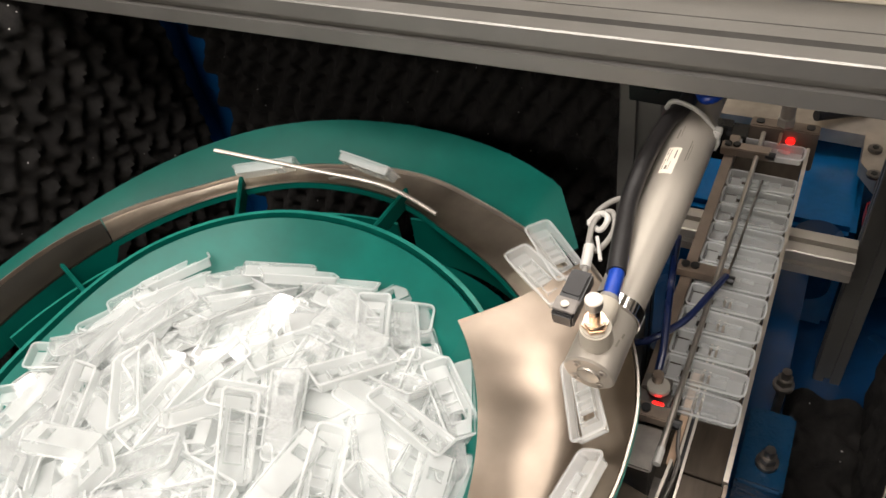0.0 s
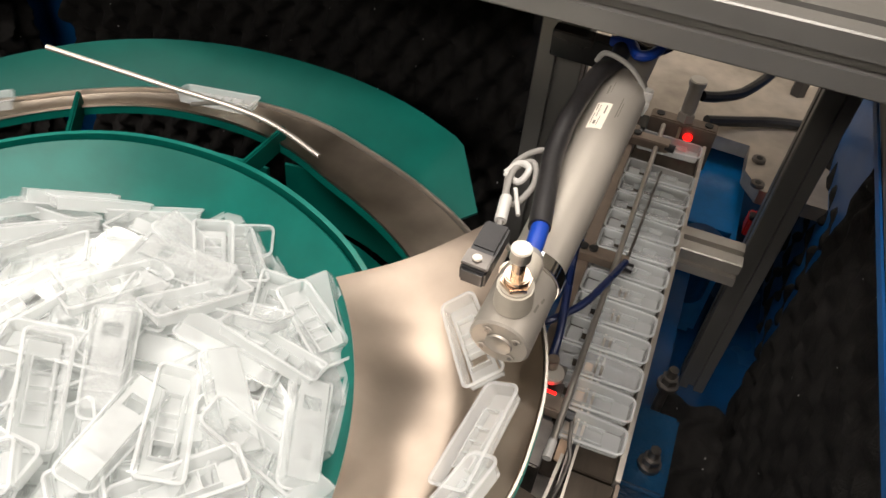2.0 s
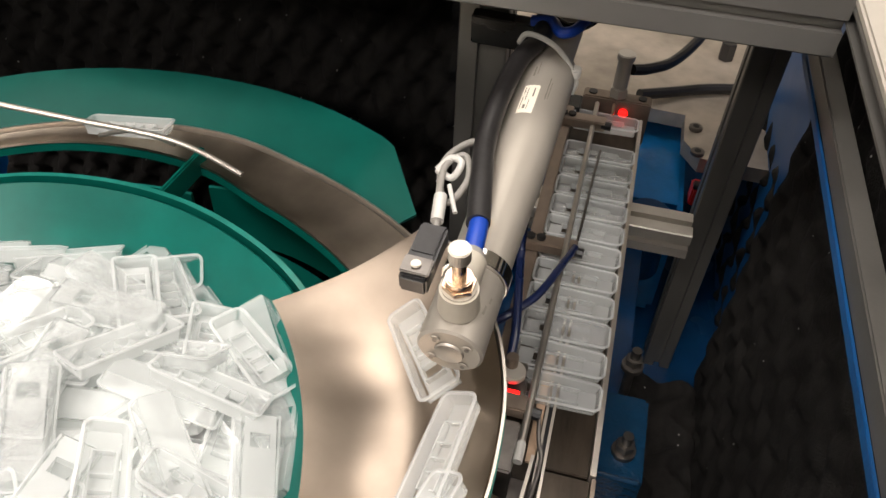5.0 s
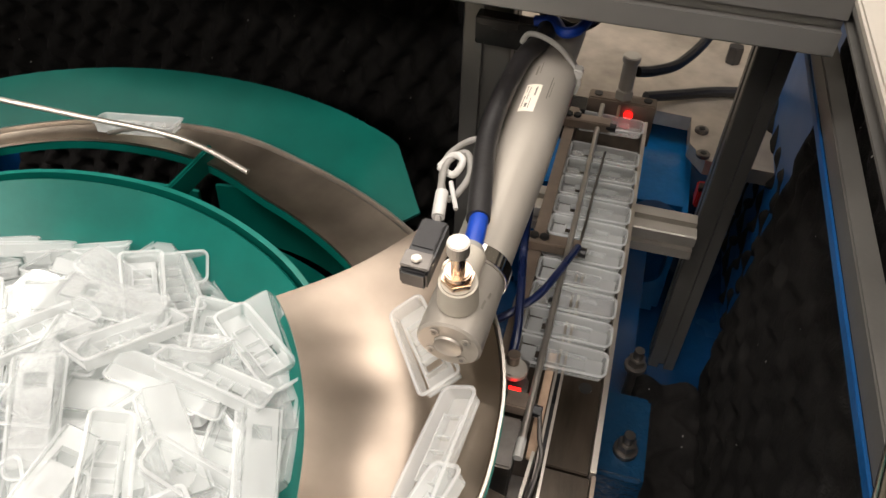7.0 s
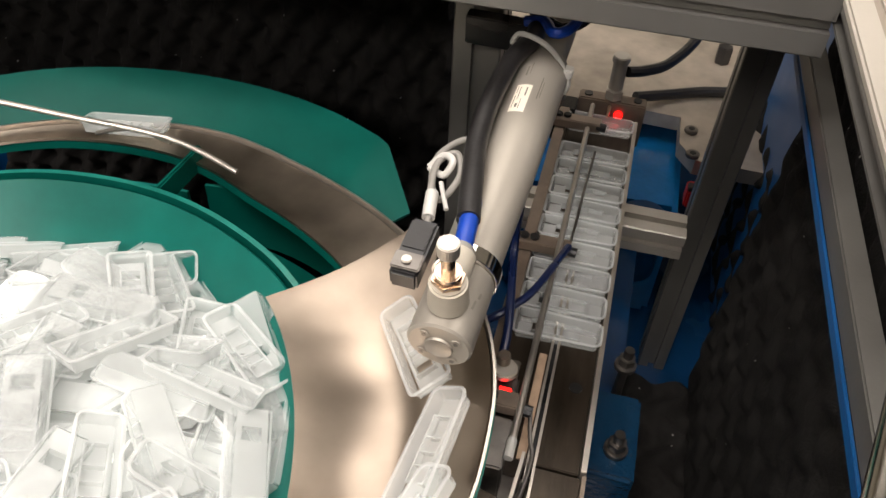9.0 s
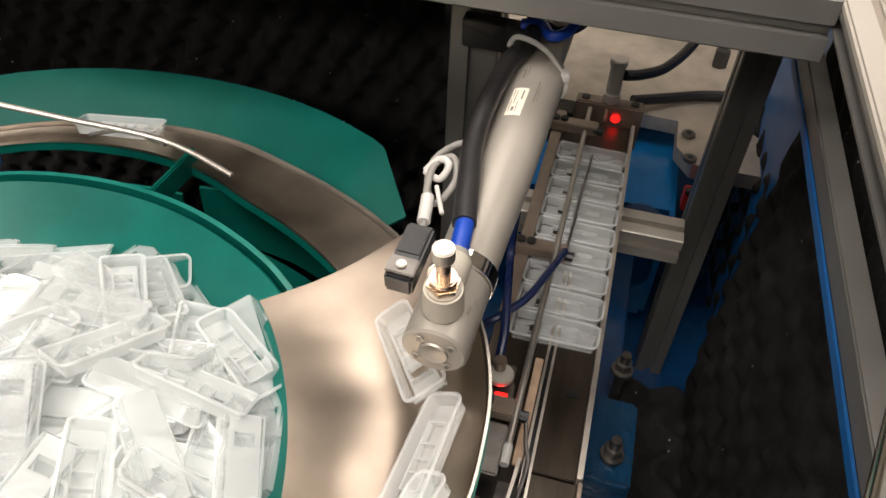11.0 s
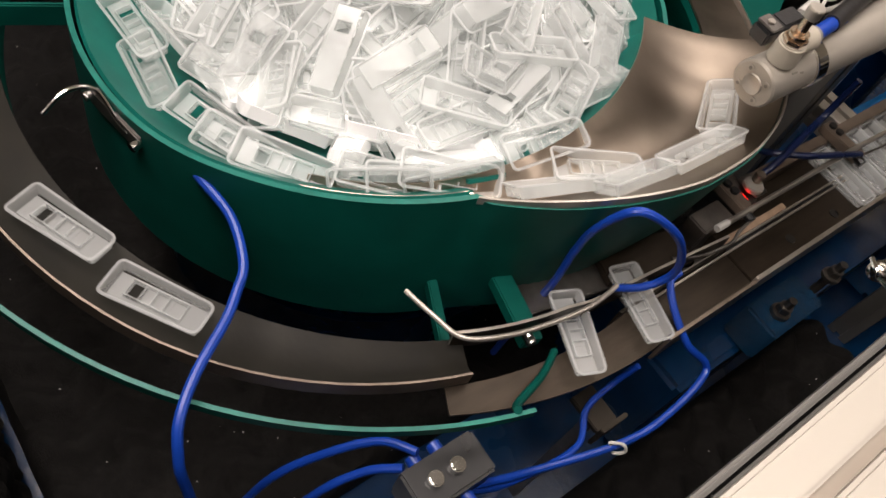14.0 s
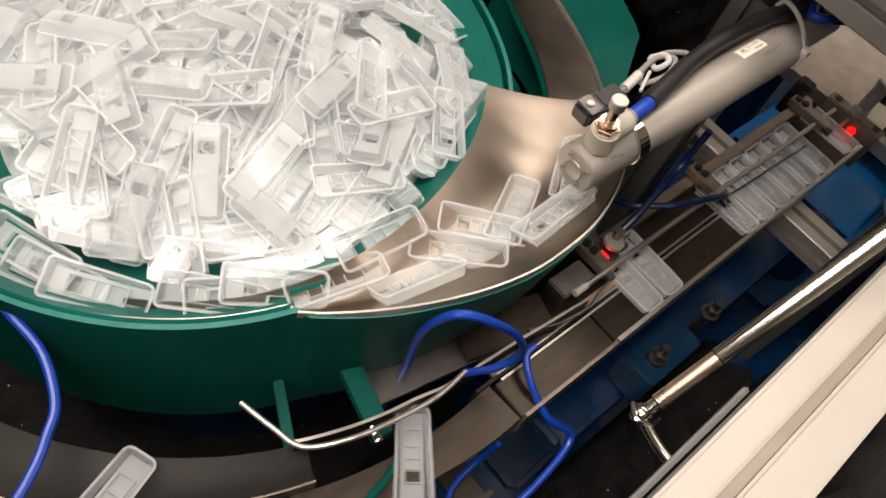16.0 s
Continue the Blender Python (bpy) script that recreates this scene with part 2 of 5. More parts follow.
def curve_of(*pairs):
    """A smooth function through a few (angle, value) pairs."""
    xs, ys = zip(*pairs)
    sl = [(ys[min(i + 1, len(ys) - 1)] - ys[max(i - 1, 0)]) / (xs[min(i + 1, len(xs) - 1)] - xs[max(i - 1, 0)]) for i in range(len(xs))]

    def value(x):
        x = min(max(x, xs[0]), xs[-1])
        i = max(0, min(len(xs) - 2, sum(1 for v in xs[1:] if v <= x)))
        h = xs[i + 1] - xs[i]
        t = (x - xs[i]) / h
        return (2 * t ** 3 - 3 * t * t + 1) * ys[i] + (t ** 3 - 2 * t * t + t) * h * sl[i] + (3 * t * t - 2 * t ** 3) * ys[i + 1] + (t ** 3 - t * t) * h * sl[i + 1]

    return value


CX, CY = -0.27, 0.25


def polar(r, th, z):
    return Vector((CX + r * math.cos(radians(th)), CY + r * math.sin(radians(th)), z))


def sheet(name, rows, mat, parent=None, thick=0.002, label="", offset=-1.0, edge=None):
    """A curved sheet through rows of points, with thickness."""
    bm = bmesh.new()
    V = [[bm.verts.new(p) for p in row] for row in rows]
    for a, b in zip(V, V[1:]):
        for k in range(len(a) - 1):
            bm.faces.new((a[k], a[k + 1], b[k + 1], b[k]))
    bm.normal_update()
    if sum(f.normal.z for f in bm.faces) < 0:
        bmesh.ops.reverse_faces(bm, faces=bm.faces)
    me = bpy.data.meshes.new(name)
    bm.to_mesh(me)
    bm.free()
    me.materials.append(mat)
    me.polygons.foreach_set("use_smooth", [True] * len(me.polygons))
    ob = new(name, me)
    md = ob.modifiers.new("thickness", "SOLIDIFY")
    md.thickness, md.offset = thick, offset
    md.use_even_offset = False
    crisp = ob.modifiers.new("crisp edges", "EDGE_SPLIT")
    crisp.split_angle = radians(40)
    if edge:
        me.materials.append(edge)
        md.material_offset_rim = 1
    if parent:
        ob.parent = parent
    if label:
        ob["label"] = label
    return ob


def span(a, b, n):
    return [a + (b - a) * i / n for i in range(n + 1)]

# ---- structure: room, cabinet, frame ----


def setting(name, bm, mat, label, category="structure", smooth=None):
    return tagged(part(name, bm, mat, smooth=smooth), label, category, kind="structure")


ZF = -0.75
setting("floor", B(-3, 3, -3, 3.4, ZF - 0.1, ZF), CONCRETE, "grey sealed concrete workshop floor", "floor")
setting("ceiling", B(-3.1, 3.1, -3.1, 3.5, 2.0, 2.1), PAINT, "plain cream painted ceiling", "ceiling")
setting("wall_west", B(-3.1, -3, -3, 3.4, ZF, 2.0), PAINT, "plain cream painted wall", "wall")
setting("wall_east", B(3, 3.1, -3, 3.4, ZF, 2.0), PAINT, "plain cream painted wall", "wall")
setting("wall_south", B(-3, 3, -3.1, -3, ZF, 2.0), PAINT, "plain cream painted wall", "wall")
setting("wall_north", B(-3, 3, 3.4, 3.5, ZF, 2.0), PAINT, "plain cream painted wall", "wall")
# fixtures at the same assumed spots, fill lamp included
for lx, ly, watts in LAMPS:
    fixture = thing("ceiling_light", "assumed white flat ceiling lamp, out of view", "ceiling light", (lx, ly, 1.95), "ceiling lights")
    part("housing", B(-0.78, 0.78, -0.28, 0.28, 0.012, 0.05, bevel=0.006), WHITE, fixture)
    part("diffuser", B(-0.75, 0.75, -0.25, 0.25, 0.0, 0.012, bevel=0.003), TUBEGLOW, fixture)

# the cabinet that carries the feeder
# the front side is unseen; YF is set so it shades the low front
XL, XR, YF, YB = -0.76, 0.275, -0.215, 0.79
cab = thing("cabinet", "blue sheet-metal machine cabinet with foam-lined hopper bay", "cabinet", (0, 0, ZF))
H = -ZF
part("base_panel", B(XL - 0.02, 0.62, YF - 0.02, 1.75, 0, H - 0.02, bevel=0.004), BLUEPANEL, cab)
part("bay_floor", B(XL, 0.6, YF, 1.7, H - 0.02, H, bevel=0.002), BLUE, cab)
part("side_panel", B(XL - 0.004, XL, YF, YB, H, H + 0.55), BLUEPANEL, cab)
part("side_panel", B(XR - 0.014, XR - 0.010, YF, 1.10, H, H + 0.549), BLUEPANEL, cab)
# unseen panel, placed here to block light from the front
part("unseen_front_panel", B(XL, XR - 0.016, YF - 0.004, YF, H, H + 0.55), BLUEPANEL, cab)
part("back_panel", B(XL, -0.062, YB - 0.01, YB - 0.006, H, H + 0.55), BLUEPANEL, cab)


def profile(bm, x0, x1, y0, y1, z0, z1, axis):
    """Aluminium extrusion with a T-slot along the middle of each long face."""
    lo, hi = (x0, y0, z0), (x1, y1, z1)
    i = "xyz".index(axis)
    a, b = [k for k in range(3) if k != i]
    ca, cb = (lo[a] + hi[a]) / 2, (lo[b] + hi[b]) / 2
    wa, wb, s, d, c = (hi[a] - lo[a]) / 2, (hi[b] - lo[b]) / 2, 0.004, 0.007, 0.0012
    outline = [(wa - c, wb), (s, wb), (s, wb - d), (-s, wb - d), (-s, wb), (-wa + c, wb), (-wa, wb - c), (-wa, s), (-wa + d, s), (-wa + d, -s), (-wa, -s), (-wa, -wb + c),
               (-wa + c, -wb), (-s, -wb), (-s, -wb + d), (s, -wb + d), (s, -wb), (wa - c, -wb), (wa, -wb + c), (wa, -s), (wa - d, -s), (wa - d, s), (wa, s), (wa, wb - c)]
    ends = []
    for e in (lo[i], hi[i]):
        ring = []
        for u, v in outline:
            p = [0, 0, 0]
            p[i], p[a], p[b] = e, ca + u, cb + v
            ring.append(bm.verts.new(p))
        ends.append(ring)
    n = len(outline)
    for k in range(n):
        bm.faces.new((ends[0][k], ends[0][(k + 1) % n], ends[1][(k + 1) % n], ends[1][k]))
    bm.faces.new(ends[0])
    bm.faces.new(ends[1][::-1])
    return bm


ZT = 0.590
frame_thing = thing("machine_enclosure", "aluminium extrusion enclosure around the open cabinet bay", "enclosure")
part("back_beam", profile(bmesh.new(), XL, 0.176, 0.545, 0.585, ZT - 0.038, ZT, "x"), ALU, frame_thing, "grey slotted aluminium beam")
part("side_beam", profile(bmesh.new(), 0.176, 0.215, YF, 0.63, ZT - 0.020, ZT - 0.006, "y"), ALU, frame_thing, "grey slotted aluminium side beam")
part("lower_rail", B(0.200, 0.2135, YF, 0.70, 0.478, 0.4945, bevel=0.001), ALU, frame_thing, "grey aluminium rail under the beam")
# strips that hold the lit colour of the beam top; its sides stay grey
part("beam_cap", B(0.1755, 0.1905, YF, 0.63, ZT - 0.0058, ZT, bevel=0.0015), CREAM, frame_thing, "cream top of the aluminium beam, coloured as lit")
part("beam_cap", B(0.1955, 0.2155, YF, 0.63, ZT - 0.0058, ZT, bevel=0.0015), CREAM, frame_thing, "cream top of the aluminium beam, coloured as lit")
part("cap_groove", B(0.1907, 0.1953, YF, 0.63, ZT - 0.0058, ZT - 0.0028), GROOVE, frame_thing, "tan groove filler")
part("side_beam", profile(bmesh.new(), XL - 0.04, XL - 0.001, YF, 0.63, ZT - 0.040, ZT, "y"), ALU, frame_thing)
# unseen beam whose inner edge casts shade on the low front
part("unseen_front_beam", profile(bmesh.new(), XL, 0.176, YF, YF + 0.037, ZT - 0.040, ZT, "x"), ALU, frame_thing)
part("post", profile(bmesh.new(), -0.066, -0.026, 0.655, 0.695, 0.0, 0.66, "z"), ALU, frame_thing, "grey slotted aluminium post")
part("post", profile(bmesh.new(), 0.172, 0.204, 0.757, 0.790, 0.0, 0.66, "z"), ALU, frame_thing, "grey slotted aluminium post")
part("cover_plate", B(XL, 0.24, 0.587, 0.75, ZT - 0.012, ZT - 0.002, bevel=0.002), ALU, frame_thing, "flat grey aluminium ledge behind the beam")
part("sill_strip", B(0.1980, 0.1998, YF, 0.70, 0.472, 0.4790, bevel=0.0005), BLUEPANEL, frame_thing, "blue sheet-metal edge")
part("hinge_rail", B(0.1722, 0.1750, YF, 0.235, ZT - 0.026, ZT - 0.019, bevel=0.001), ALU, frame_thing)
part("crossbar", profile(bmesh.new(), -0.064, 0.171, 0.722, 0.760, 0.220, 0.252, "x"), PALEALU, frame_thing, "bright slotted aluminium crossbar")

# bin of spare clips behind the beam
tray = thing("parts_bin", "cream plastic bin half full of milky clips behind the beam", "bin", (0.09, 0.655, ZT - 0.002))
part("bin_wall", B(-0.27, 0.10, -0.03, -0.024, 0, 0.045, bevel=0.002), IVORY, tray)
part("bin_wall", B(-0.27, 0.10, 0.084, 0.09, 0, 0.045, bevel=0.002), IVORY, tray)
part("bin_wall", B(0.094, 0.10, -0.024, 0.084, 0, 0.045, bevel=0.002), IVORY, tray)
part("bin_wall", B(-0.27, -0.264, -0.024, 0.084, 0, 0.045, bevel=0.002), IVORY, tray)
part("bin_floor", B(-0.264, 0.094, -0.024, 0.084, 0, 0.003), IVORY, tray)


def foam_panel(label, origin, u, v, out, nu, nv, pitch=0.036, depth=0.011, seed=0, waves=True):
    """Convoluted acoustic foam: rows of soft bumps on a slab."""
    origin, u, v, out = map(Vector, (origin, u, v, out))
    lu, lv = u.length, v.length
    bm = bmesh.new()
    grid = []
    for i in range(nu + 1):
        row = []
        for j in range(nv + 1):
            a, b = lu * i / nu, lv * j / nv
            w = 0.5 + 0.36 * math.sin(2 * math.pi * a / pitch + 1.5 * math.sin(2 * math.pi * b / (pitch * 1.35))) + 0.14 * math.sin(2 * math.pi * b / (pitch * 0.675) + 2 * a / pitch)
            if not waves:
                w = 0.5 + 0.5 * math.sin(2 * math.pi * a / pitch + 0.4 * math.sin(9 * b / pitch)) * math.sin(math.pi * b / pitch * 1.25 + 0.4 * math.sin(a * 60))
            edge = min(1, min(a, lu - a, b, lv - b) / 0.008)
            h = (0.022 + depth * 2 * w ** 0.8) * (0.4 + 0.6 * edge) + 0.003 * noise.noise((a * 9, b * 9, seed))
            row.append(bm.verts.new(origin + u * (i / nu) + v * (j / nv) + out * h))
        grid.append(row)
    back = [[bm.verts.new(origin + u * i + v * j) for j in (0, 1)] for i in (0, 1)]
    for i in range(nu):
        for j in range(nv):
            bm.faces.new((grid[i][j], grid[i + 1][j], grid[i + 1][j + 1], grid[i][j + 1]))
    bm.faces.new([back[0][0], back[0][1], back[1][1], back[1][0]])
    bm.faces.new([back[0][0]] + [back[1][0]] + [grid[i][0] for i in range(nu, -1, -1)])
    bm.faces.new([back[0][1]] + [grid[i][nv] for i in range(nu + 1)] + [back[1][1]])
    bm.faces.new([back[0][1], back[0][0]] + [grid[0][j] for j in range(nv + 1)])
    bm.faces.new([back[1][0], back[1][1]] + [grid[nu][j] for j in range(nv, -1, -1)])
    return tagged(part("foam_panel", bm, FOAM, smooth=60), label, "foam panel", "foam lining panels")


foam_panel("charcoal convoluted foam panel on the bay side wall", (XL + 0.001, 0.735, 0.0), (0, -0.94, 0), (0, 0, 0.545), (1, 0, 0), 160, 90, seed=1)
foam_panel("charcoal convoluted foam panel on the bay back wall", (XL + 0.07, YB - 0.011, 0.0), (0.61, 0, 0), (0, 0, 0.545), (0, -1, 0), 130, 110, depth=0.015, seed=2, waves=False)
foam_panel("charcoal convoluted foam panel under the cream beam", (XR - 0.015, -0.17, 0.005), (0, 0.92, 0), (0, 0, 0.535), (-1, 0, 0), 150, 84, 0.04, 0.005, seed=3)
foam_panel("charcoal convoluted foam panel on the bay floor", (XL + 0.05, YF + 0.05, 0.001), (0.73, 0, 0), (0, 0.88, 0), (0, 0, 1), 90, 100, 0.05, 0.012, seed=4)
foam_panel("charcoal convoluted foam panel on the floor beside the base", (0.146, YF + 0.05, 0.001), (0.092, 0, 0), (0, 0.88, 0), (0, 0, 1), 14, 120, 0.05, 0.012, seed=6)
# lines the added front wall, out of view
foam_panel("charcoal convoluted foam panel on the unseen front wall", (0.2, YF + 0.001, 0.005), (-0.9, 0, 0), (0, 0, 0.535), (0, 1, 0), 90, 60, 0.05, 0.012, seed=7)
foam_panel("charcoal convoluted foam panel behind the post", (0.30, 0.74, 0.0), (0, 0.30, 0), (0, 0, 0.26), (-1, 0, 0), 40, 40, 0.05, 0.012, seed=5)

# ---- base below the linear track ----
base = thing("drive_base", "glossy blue cast base under the linear track", "machine base", (0.09, 0.62, 0.0))
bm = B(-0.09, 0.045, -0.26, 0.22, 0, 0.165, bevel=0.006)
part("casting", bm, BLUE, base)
# same casting paint, in the copy brightened as lit
part("casting", B(-0.12, 0.085, 0.225, 0.42, 0, 0.185, bevel=0.008), BLUELIT, base, "glossy blue casting, colour brightened as lit")
bm = bmesh.new()
rod(bm, (0.045, 0.205, 0.1), (0.045, 0.205, 0.19), 0.028, n=32, bevel=0.003)
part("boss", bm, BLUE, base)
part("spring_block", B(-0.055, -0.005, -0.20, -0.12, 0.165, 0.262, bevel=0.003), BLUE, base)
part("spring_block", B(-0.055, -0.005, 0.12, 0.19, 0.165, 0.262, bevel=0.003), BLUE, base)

bracket = thing("spring_bracket", "blue bracket with an oily stud beside the track", "bracket", (0.128, 0.50, 0.165))
part("foot", B(-0.021, 0.02, -0.045, 0.04, 0, 0.05, bevel=0.003), WETBLUE, bracket, "oily wet blue foot")
for dy in (-0.02, 0.07):
    bm = bmesh.new()
    rod(bm, (0.002, dy, 0.0), (0.002, dy, 0.075), 0.0045, n=14)
    part("stud", bm, DARKSTEEL, bracket)
    bm = bmesh.new()
    rod(bm, (0.002, dy, 0.0501), (0.002, dy, 0.056), 0.010, n=20, bevel=0.0008)
    part("washer", bm, DARKSTEEL, bracket)
    bm = bmesh.new()
    rod(bm, (0.002, dy, 0.0562), (0.002, dy, 0.065), 0.0078, n=6, bevel=0.0008)
    part("nut", bm, DARKSTEEL, bracket)

# machine table behind
table = thing("machine_table", "ground steel table plate on blue legs", "table", (0, 0, 0.0))
bm = bmesh.new()
outline = [(-0.12, 0.99), (0.108, 0.99), (0.162, 0.987), (0.162, 0.93), (0.182, 0.898), (0.36, 0.898), (0.36, 1.68), (-0.12, 1.68)]
lo = [bm.verts.new((x, y, 0.205)) for x, y in outline]
hi = [bm.verts.new((x, y, 0.225)) for x, y in outline]
bm.faces.new(lo)
bm.faces.new(hi)
for k in range(len(lo)):
    bm.faces.new((lo[k], lo[(k + 1) % 8], hi[(k + 1) % 8], hi[k]))
part("table_plate", bm, PLATE, table, smooth=None)
for x, y in ((-0.09, 1.1), (0.31, 1.1), (-0.09, 1.6), (0.31, 1.6)):
    part("leg", B(x - 0.02, x + 0.02, y - 0.02, y + 0.02, 0, 0.205, bevel=0.002), BLUE, table)
for x, y in ((0.175, 0.958), (0.178, 0.906), (0.30, 0.93)):
    bm = bmesh.new()
    rod(bm, (x, y, 0.2252), (x, y, 0.2300), 0.0085, n=24, bevel=0.001)
    bolt = part("socket_bolt", bm, DARKSTEEL, table, "black socket-head bolt")
    bm = bmesh.new()
    rod(bm, (x, y, 0.2302), (x, y, 0.2306), 0.0042, n=6)
    part("socket", bm, BLACK, bolt)
bm = bmesh.new()
rod(bm, (0.212, 1.149, 0.225), (0.212, 1.149, 0.250), 0.011, n=6, bevel=0.001)
part("hex_bolt", bm, RUBBER, table, "black hexagon bolt")
red = thing("red_latch", "small red plastic latch beside the post", "latch", (0.190, 0.868, 0.185))
part("body", B(-0.012, 0.012, -0.012, 0.012, 0, 0.024, bevel=0.002), REDP, red)
part("cap", B(-0.012, 0.012, -0.012, 0.0, 0.0242, 0.030, bevel=0.001), BLACK, red)
for pts, r, lab in ((((0.10, 0.99, 0.242), (0.14, 1.02, 0.235), (0.20, 1.05, 0.233), (0.30, 1.07, 0.233), (0.42, 1.06, 0.24)), 0.007, "black rubber hose lying on the steel table"),
                    (((0.080, 0.857, 0.350), (0.098, 0.872, 0.346), (0.125, 0.91, 0.340), (0.155, 0.98, 0.345), (0.178, 1.05, 0.39), (0.19, 1.12, 0.50), (0.19, 1.15, 0.62)), 0.006, "black rubber hose rising from a brass fitting")):
    ob = tagged(part("hose", tube(bmesh.new(), pts, r), RUBBER), lab, "hose")

# ---- feeder bowl ----
rim_r = curve_of((45, 0.236), (67, 0.231), (93, 0.233), (115, 0.239), (140, 0.24), (175, 0.238), (230, 0.25), (284, 0.264), (310, 0.261), (338, 0.254))
rim_z = curve_of((45, 0.394), (56, 0.399), (100, 0.40), (140, 0.392), (175, 0.372), (230, 0.366), (284, 0.374), (310, 0.388), (338, 0.40))
out_r = curve_of((-22, 0.257), (-9, 0.280), (1, 0.298), (9, 0.311), (14, 0.317), (21, 0.325), (30, 0.330), (47, 0.330))
out_z = curve_of((-22, 0.400), (-9, 0.412), (1, 0.418), (13, 0.420), (30, 0.422), (47, 0.414))
inn_r = curve_of((-60, 0.236), (-30, 0.236), (-13, 0.230), (6, 0.2195), (25, 0.2145), (47, 0.2145))


def helix(th):
    return 0.40 - 0.095 * (th - 45) / 295


bowl = thing("feeder_bowl", "green enamelled vibratory feeder bowl with stainless chute and outer spiral track", "feeder bowl", (0, 0, 0))


def wall_at(t):
    """Top, middle and foot of the outer wall; past 338 degrees it widens under the chute."""
    if t <= 338:
        return polar(rim_r(t), t, rim_z(t)), polar(rim_r(t) + 0.001, t, 0.335), polar(rim_r(t) + 0.002, t, 0.25)
    a = t - 360
    w = min(1.0, (t - 338) / 12)
    ro = out_r(a)
    return polar(ro - 0.0005 * w, a, out_z(a) - 0.0045 * w), polar(ro * (1 - 0.04 * w) + 0.001 * (1 - w), a, 0.335), polar(0.256 + 0.0006 * (t - 338) * w, a, 0.25)


ring = span(46.5, 338, 110) + span(340, 405, 32)
sheet("bowl_wall", [[wall_at(t)[k] for t in ring] for k in range(3)], GREEN, bowl, 0.004, edge=WORNGREEN)
ths = span(45, 338, 110)
sheet("bowl_cone", [[polar(rim_r(t) - 0.0045, t, rim_z(t) - 0.003) for t in ths], [polar(rim_r(t) - 0.032, t, rim_z(t) - 0.030) for t in ths], [polar(0.188, t, rim_z(t) - 0.044) for t in ths], [polar(0.10, t, 0.325) for t in ths], [polar(0.001, t, 0.315) for t in ths]], CONEGREEN, bowl, 0.003)
ths = span(-22, 45, 40)
sheet("bowl_cone", [[polar(inn_r(t) + 0.004, t, 0.394) for t in ths], [polar(0.188, t, 0.350) for t in ths], [polar(0.10, t, 0.325) for t in ths], [polar(0.001, t, 0.315) for t in ths]], CONEGREEN, bowl, 0.003)
ths = span(-48, 47, 60)


def chute(th, k):
    a = max(th, -22)
    ro = (out_r(a) if th > -22 else rim_r(360 + th) - 0.006)
    zo = (out_z(a) if th > -22 else rim_z(360 + th) - 0.004)
    ri, zi = inn_r(th), 0.401 - 0.0007 * max(0, -th - 10)
    dip = -0.016 * math.sin(math.pi * k) * (0.6 + 0.4 * math.sin(2 * math.pi * k * 0.5))
    dip *= 1 - 0.75 * max(0.0, min(1.0, (th - 37) / 9))
    dent = 0.0022 * math.exp(-((th - 37) / 5) ** 2 - ((k - 0.42) / 0.22) ** 2) - 0.0012 * math.exp(-((th - 29) / 4) ** 2 - ((k - 0.3) / 0.25) ** 2)
    dent += 0.0008 * math.exp(-((th - 17) / 6) ** 2 - ((k - 0.4) / 0.12) ** 2)
    return polar(ri + (ro - ri) * k, th, zi + (zo - zi) * k ** 2 + dip + dent)


lip = span(-22, 46, 40)
sheet("chute_lip", [[polar(out_r(t) + 0.0012, t, out_z(t) + 0.003) for t in lip], [polar(out_r(t) + 0.0010, t, out_z(t) - 0.004) for t in lip]], WORN, bowl, 0.0016)
sheet("chute_plate", [[chute(t, k / 14) for t in ths] for k in range(15)], STEEL, bowl, 0.0016, "dented brushed stainless chute plate")

tin_r = curve_of((40, 0.272), (70, 0.272), (86, 0.290), (100, 0.304), (113, 0.315), (130, 0.317), (175, 0.310), (240, 0.314), (305, 0.319), (340, 0.313))
tw = curve_of((40, 0.050), (62, 0.047), (75, 0.044), (90, 0.034), (105, 0.022), (130, 0.018), (146, 0.034), (160, 0.046), (240, 0.046), (300, 0.042), (340, 0.026))
tz = lambda th: helix(th) - 0.002
# front half uses RINGSTEEL, whose colour carries shade as well as grime
for a, e, mat, lab in ((46, 150, STRIPSTEEL, "dull stainless spiral track"), (150.3, 338, RINGSTEEL, "grimy olive-brown spiral track with shade in its colour")):
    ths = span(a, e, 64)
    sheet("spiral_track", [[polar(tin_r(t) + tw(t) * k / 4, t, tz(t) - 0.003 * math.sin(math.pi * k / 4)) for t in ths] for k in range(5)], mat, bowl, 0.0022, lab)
# the front part of the lip also takes a darker steel
for a, e, mat, lab in ((48, 150, WORN, "bright worn track lip"), (150.3, 338, TRACKSTEEL, "")):
    ths = span(a, e, 60)
    sheet("track_lip", [[polar(tin_r(t) + tw(t) + 0.0015, t, tz(t) + 0.004) for t in ths], [polar(tin_r(t) + tw(t) + 0.0015, t, tz(t) - 0.012) for t in ths]], mat, bowl, 0.0016, lab)
ths = span(48, 338, 120)
sheet("track_skirt", [[polar(tin_r(t) + 0.0, t, tz(t) - 0.003) for t in ths], [polar(tin_r(t) - 0.001, t, tz(t) - (0.010 if t < 150 else 0.030)) for t in ths]], GREEN, bowl, 0.0016)
guard_r = curve_of((54, 0.350), (62, 0.371), (90, 0.381), (120, 0.391), (168, 0.388), (230, 0.398), (288, 0.400), (342, 0.383))
guard_z = curve_of((54, 0.383), (62, 0.409), (66, 0.409), (90, 0.406), (120, 0.396), (168, 0.357), (230, 0.34), (288, 0.338), (342, 0.334))
ths = [54, 62] + span(64, 342, 110)
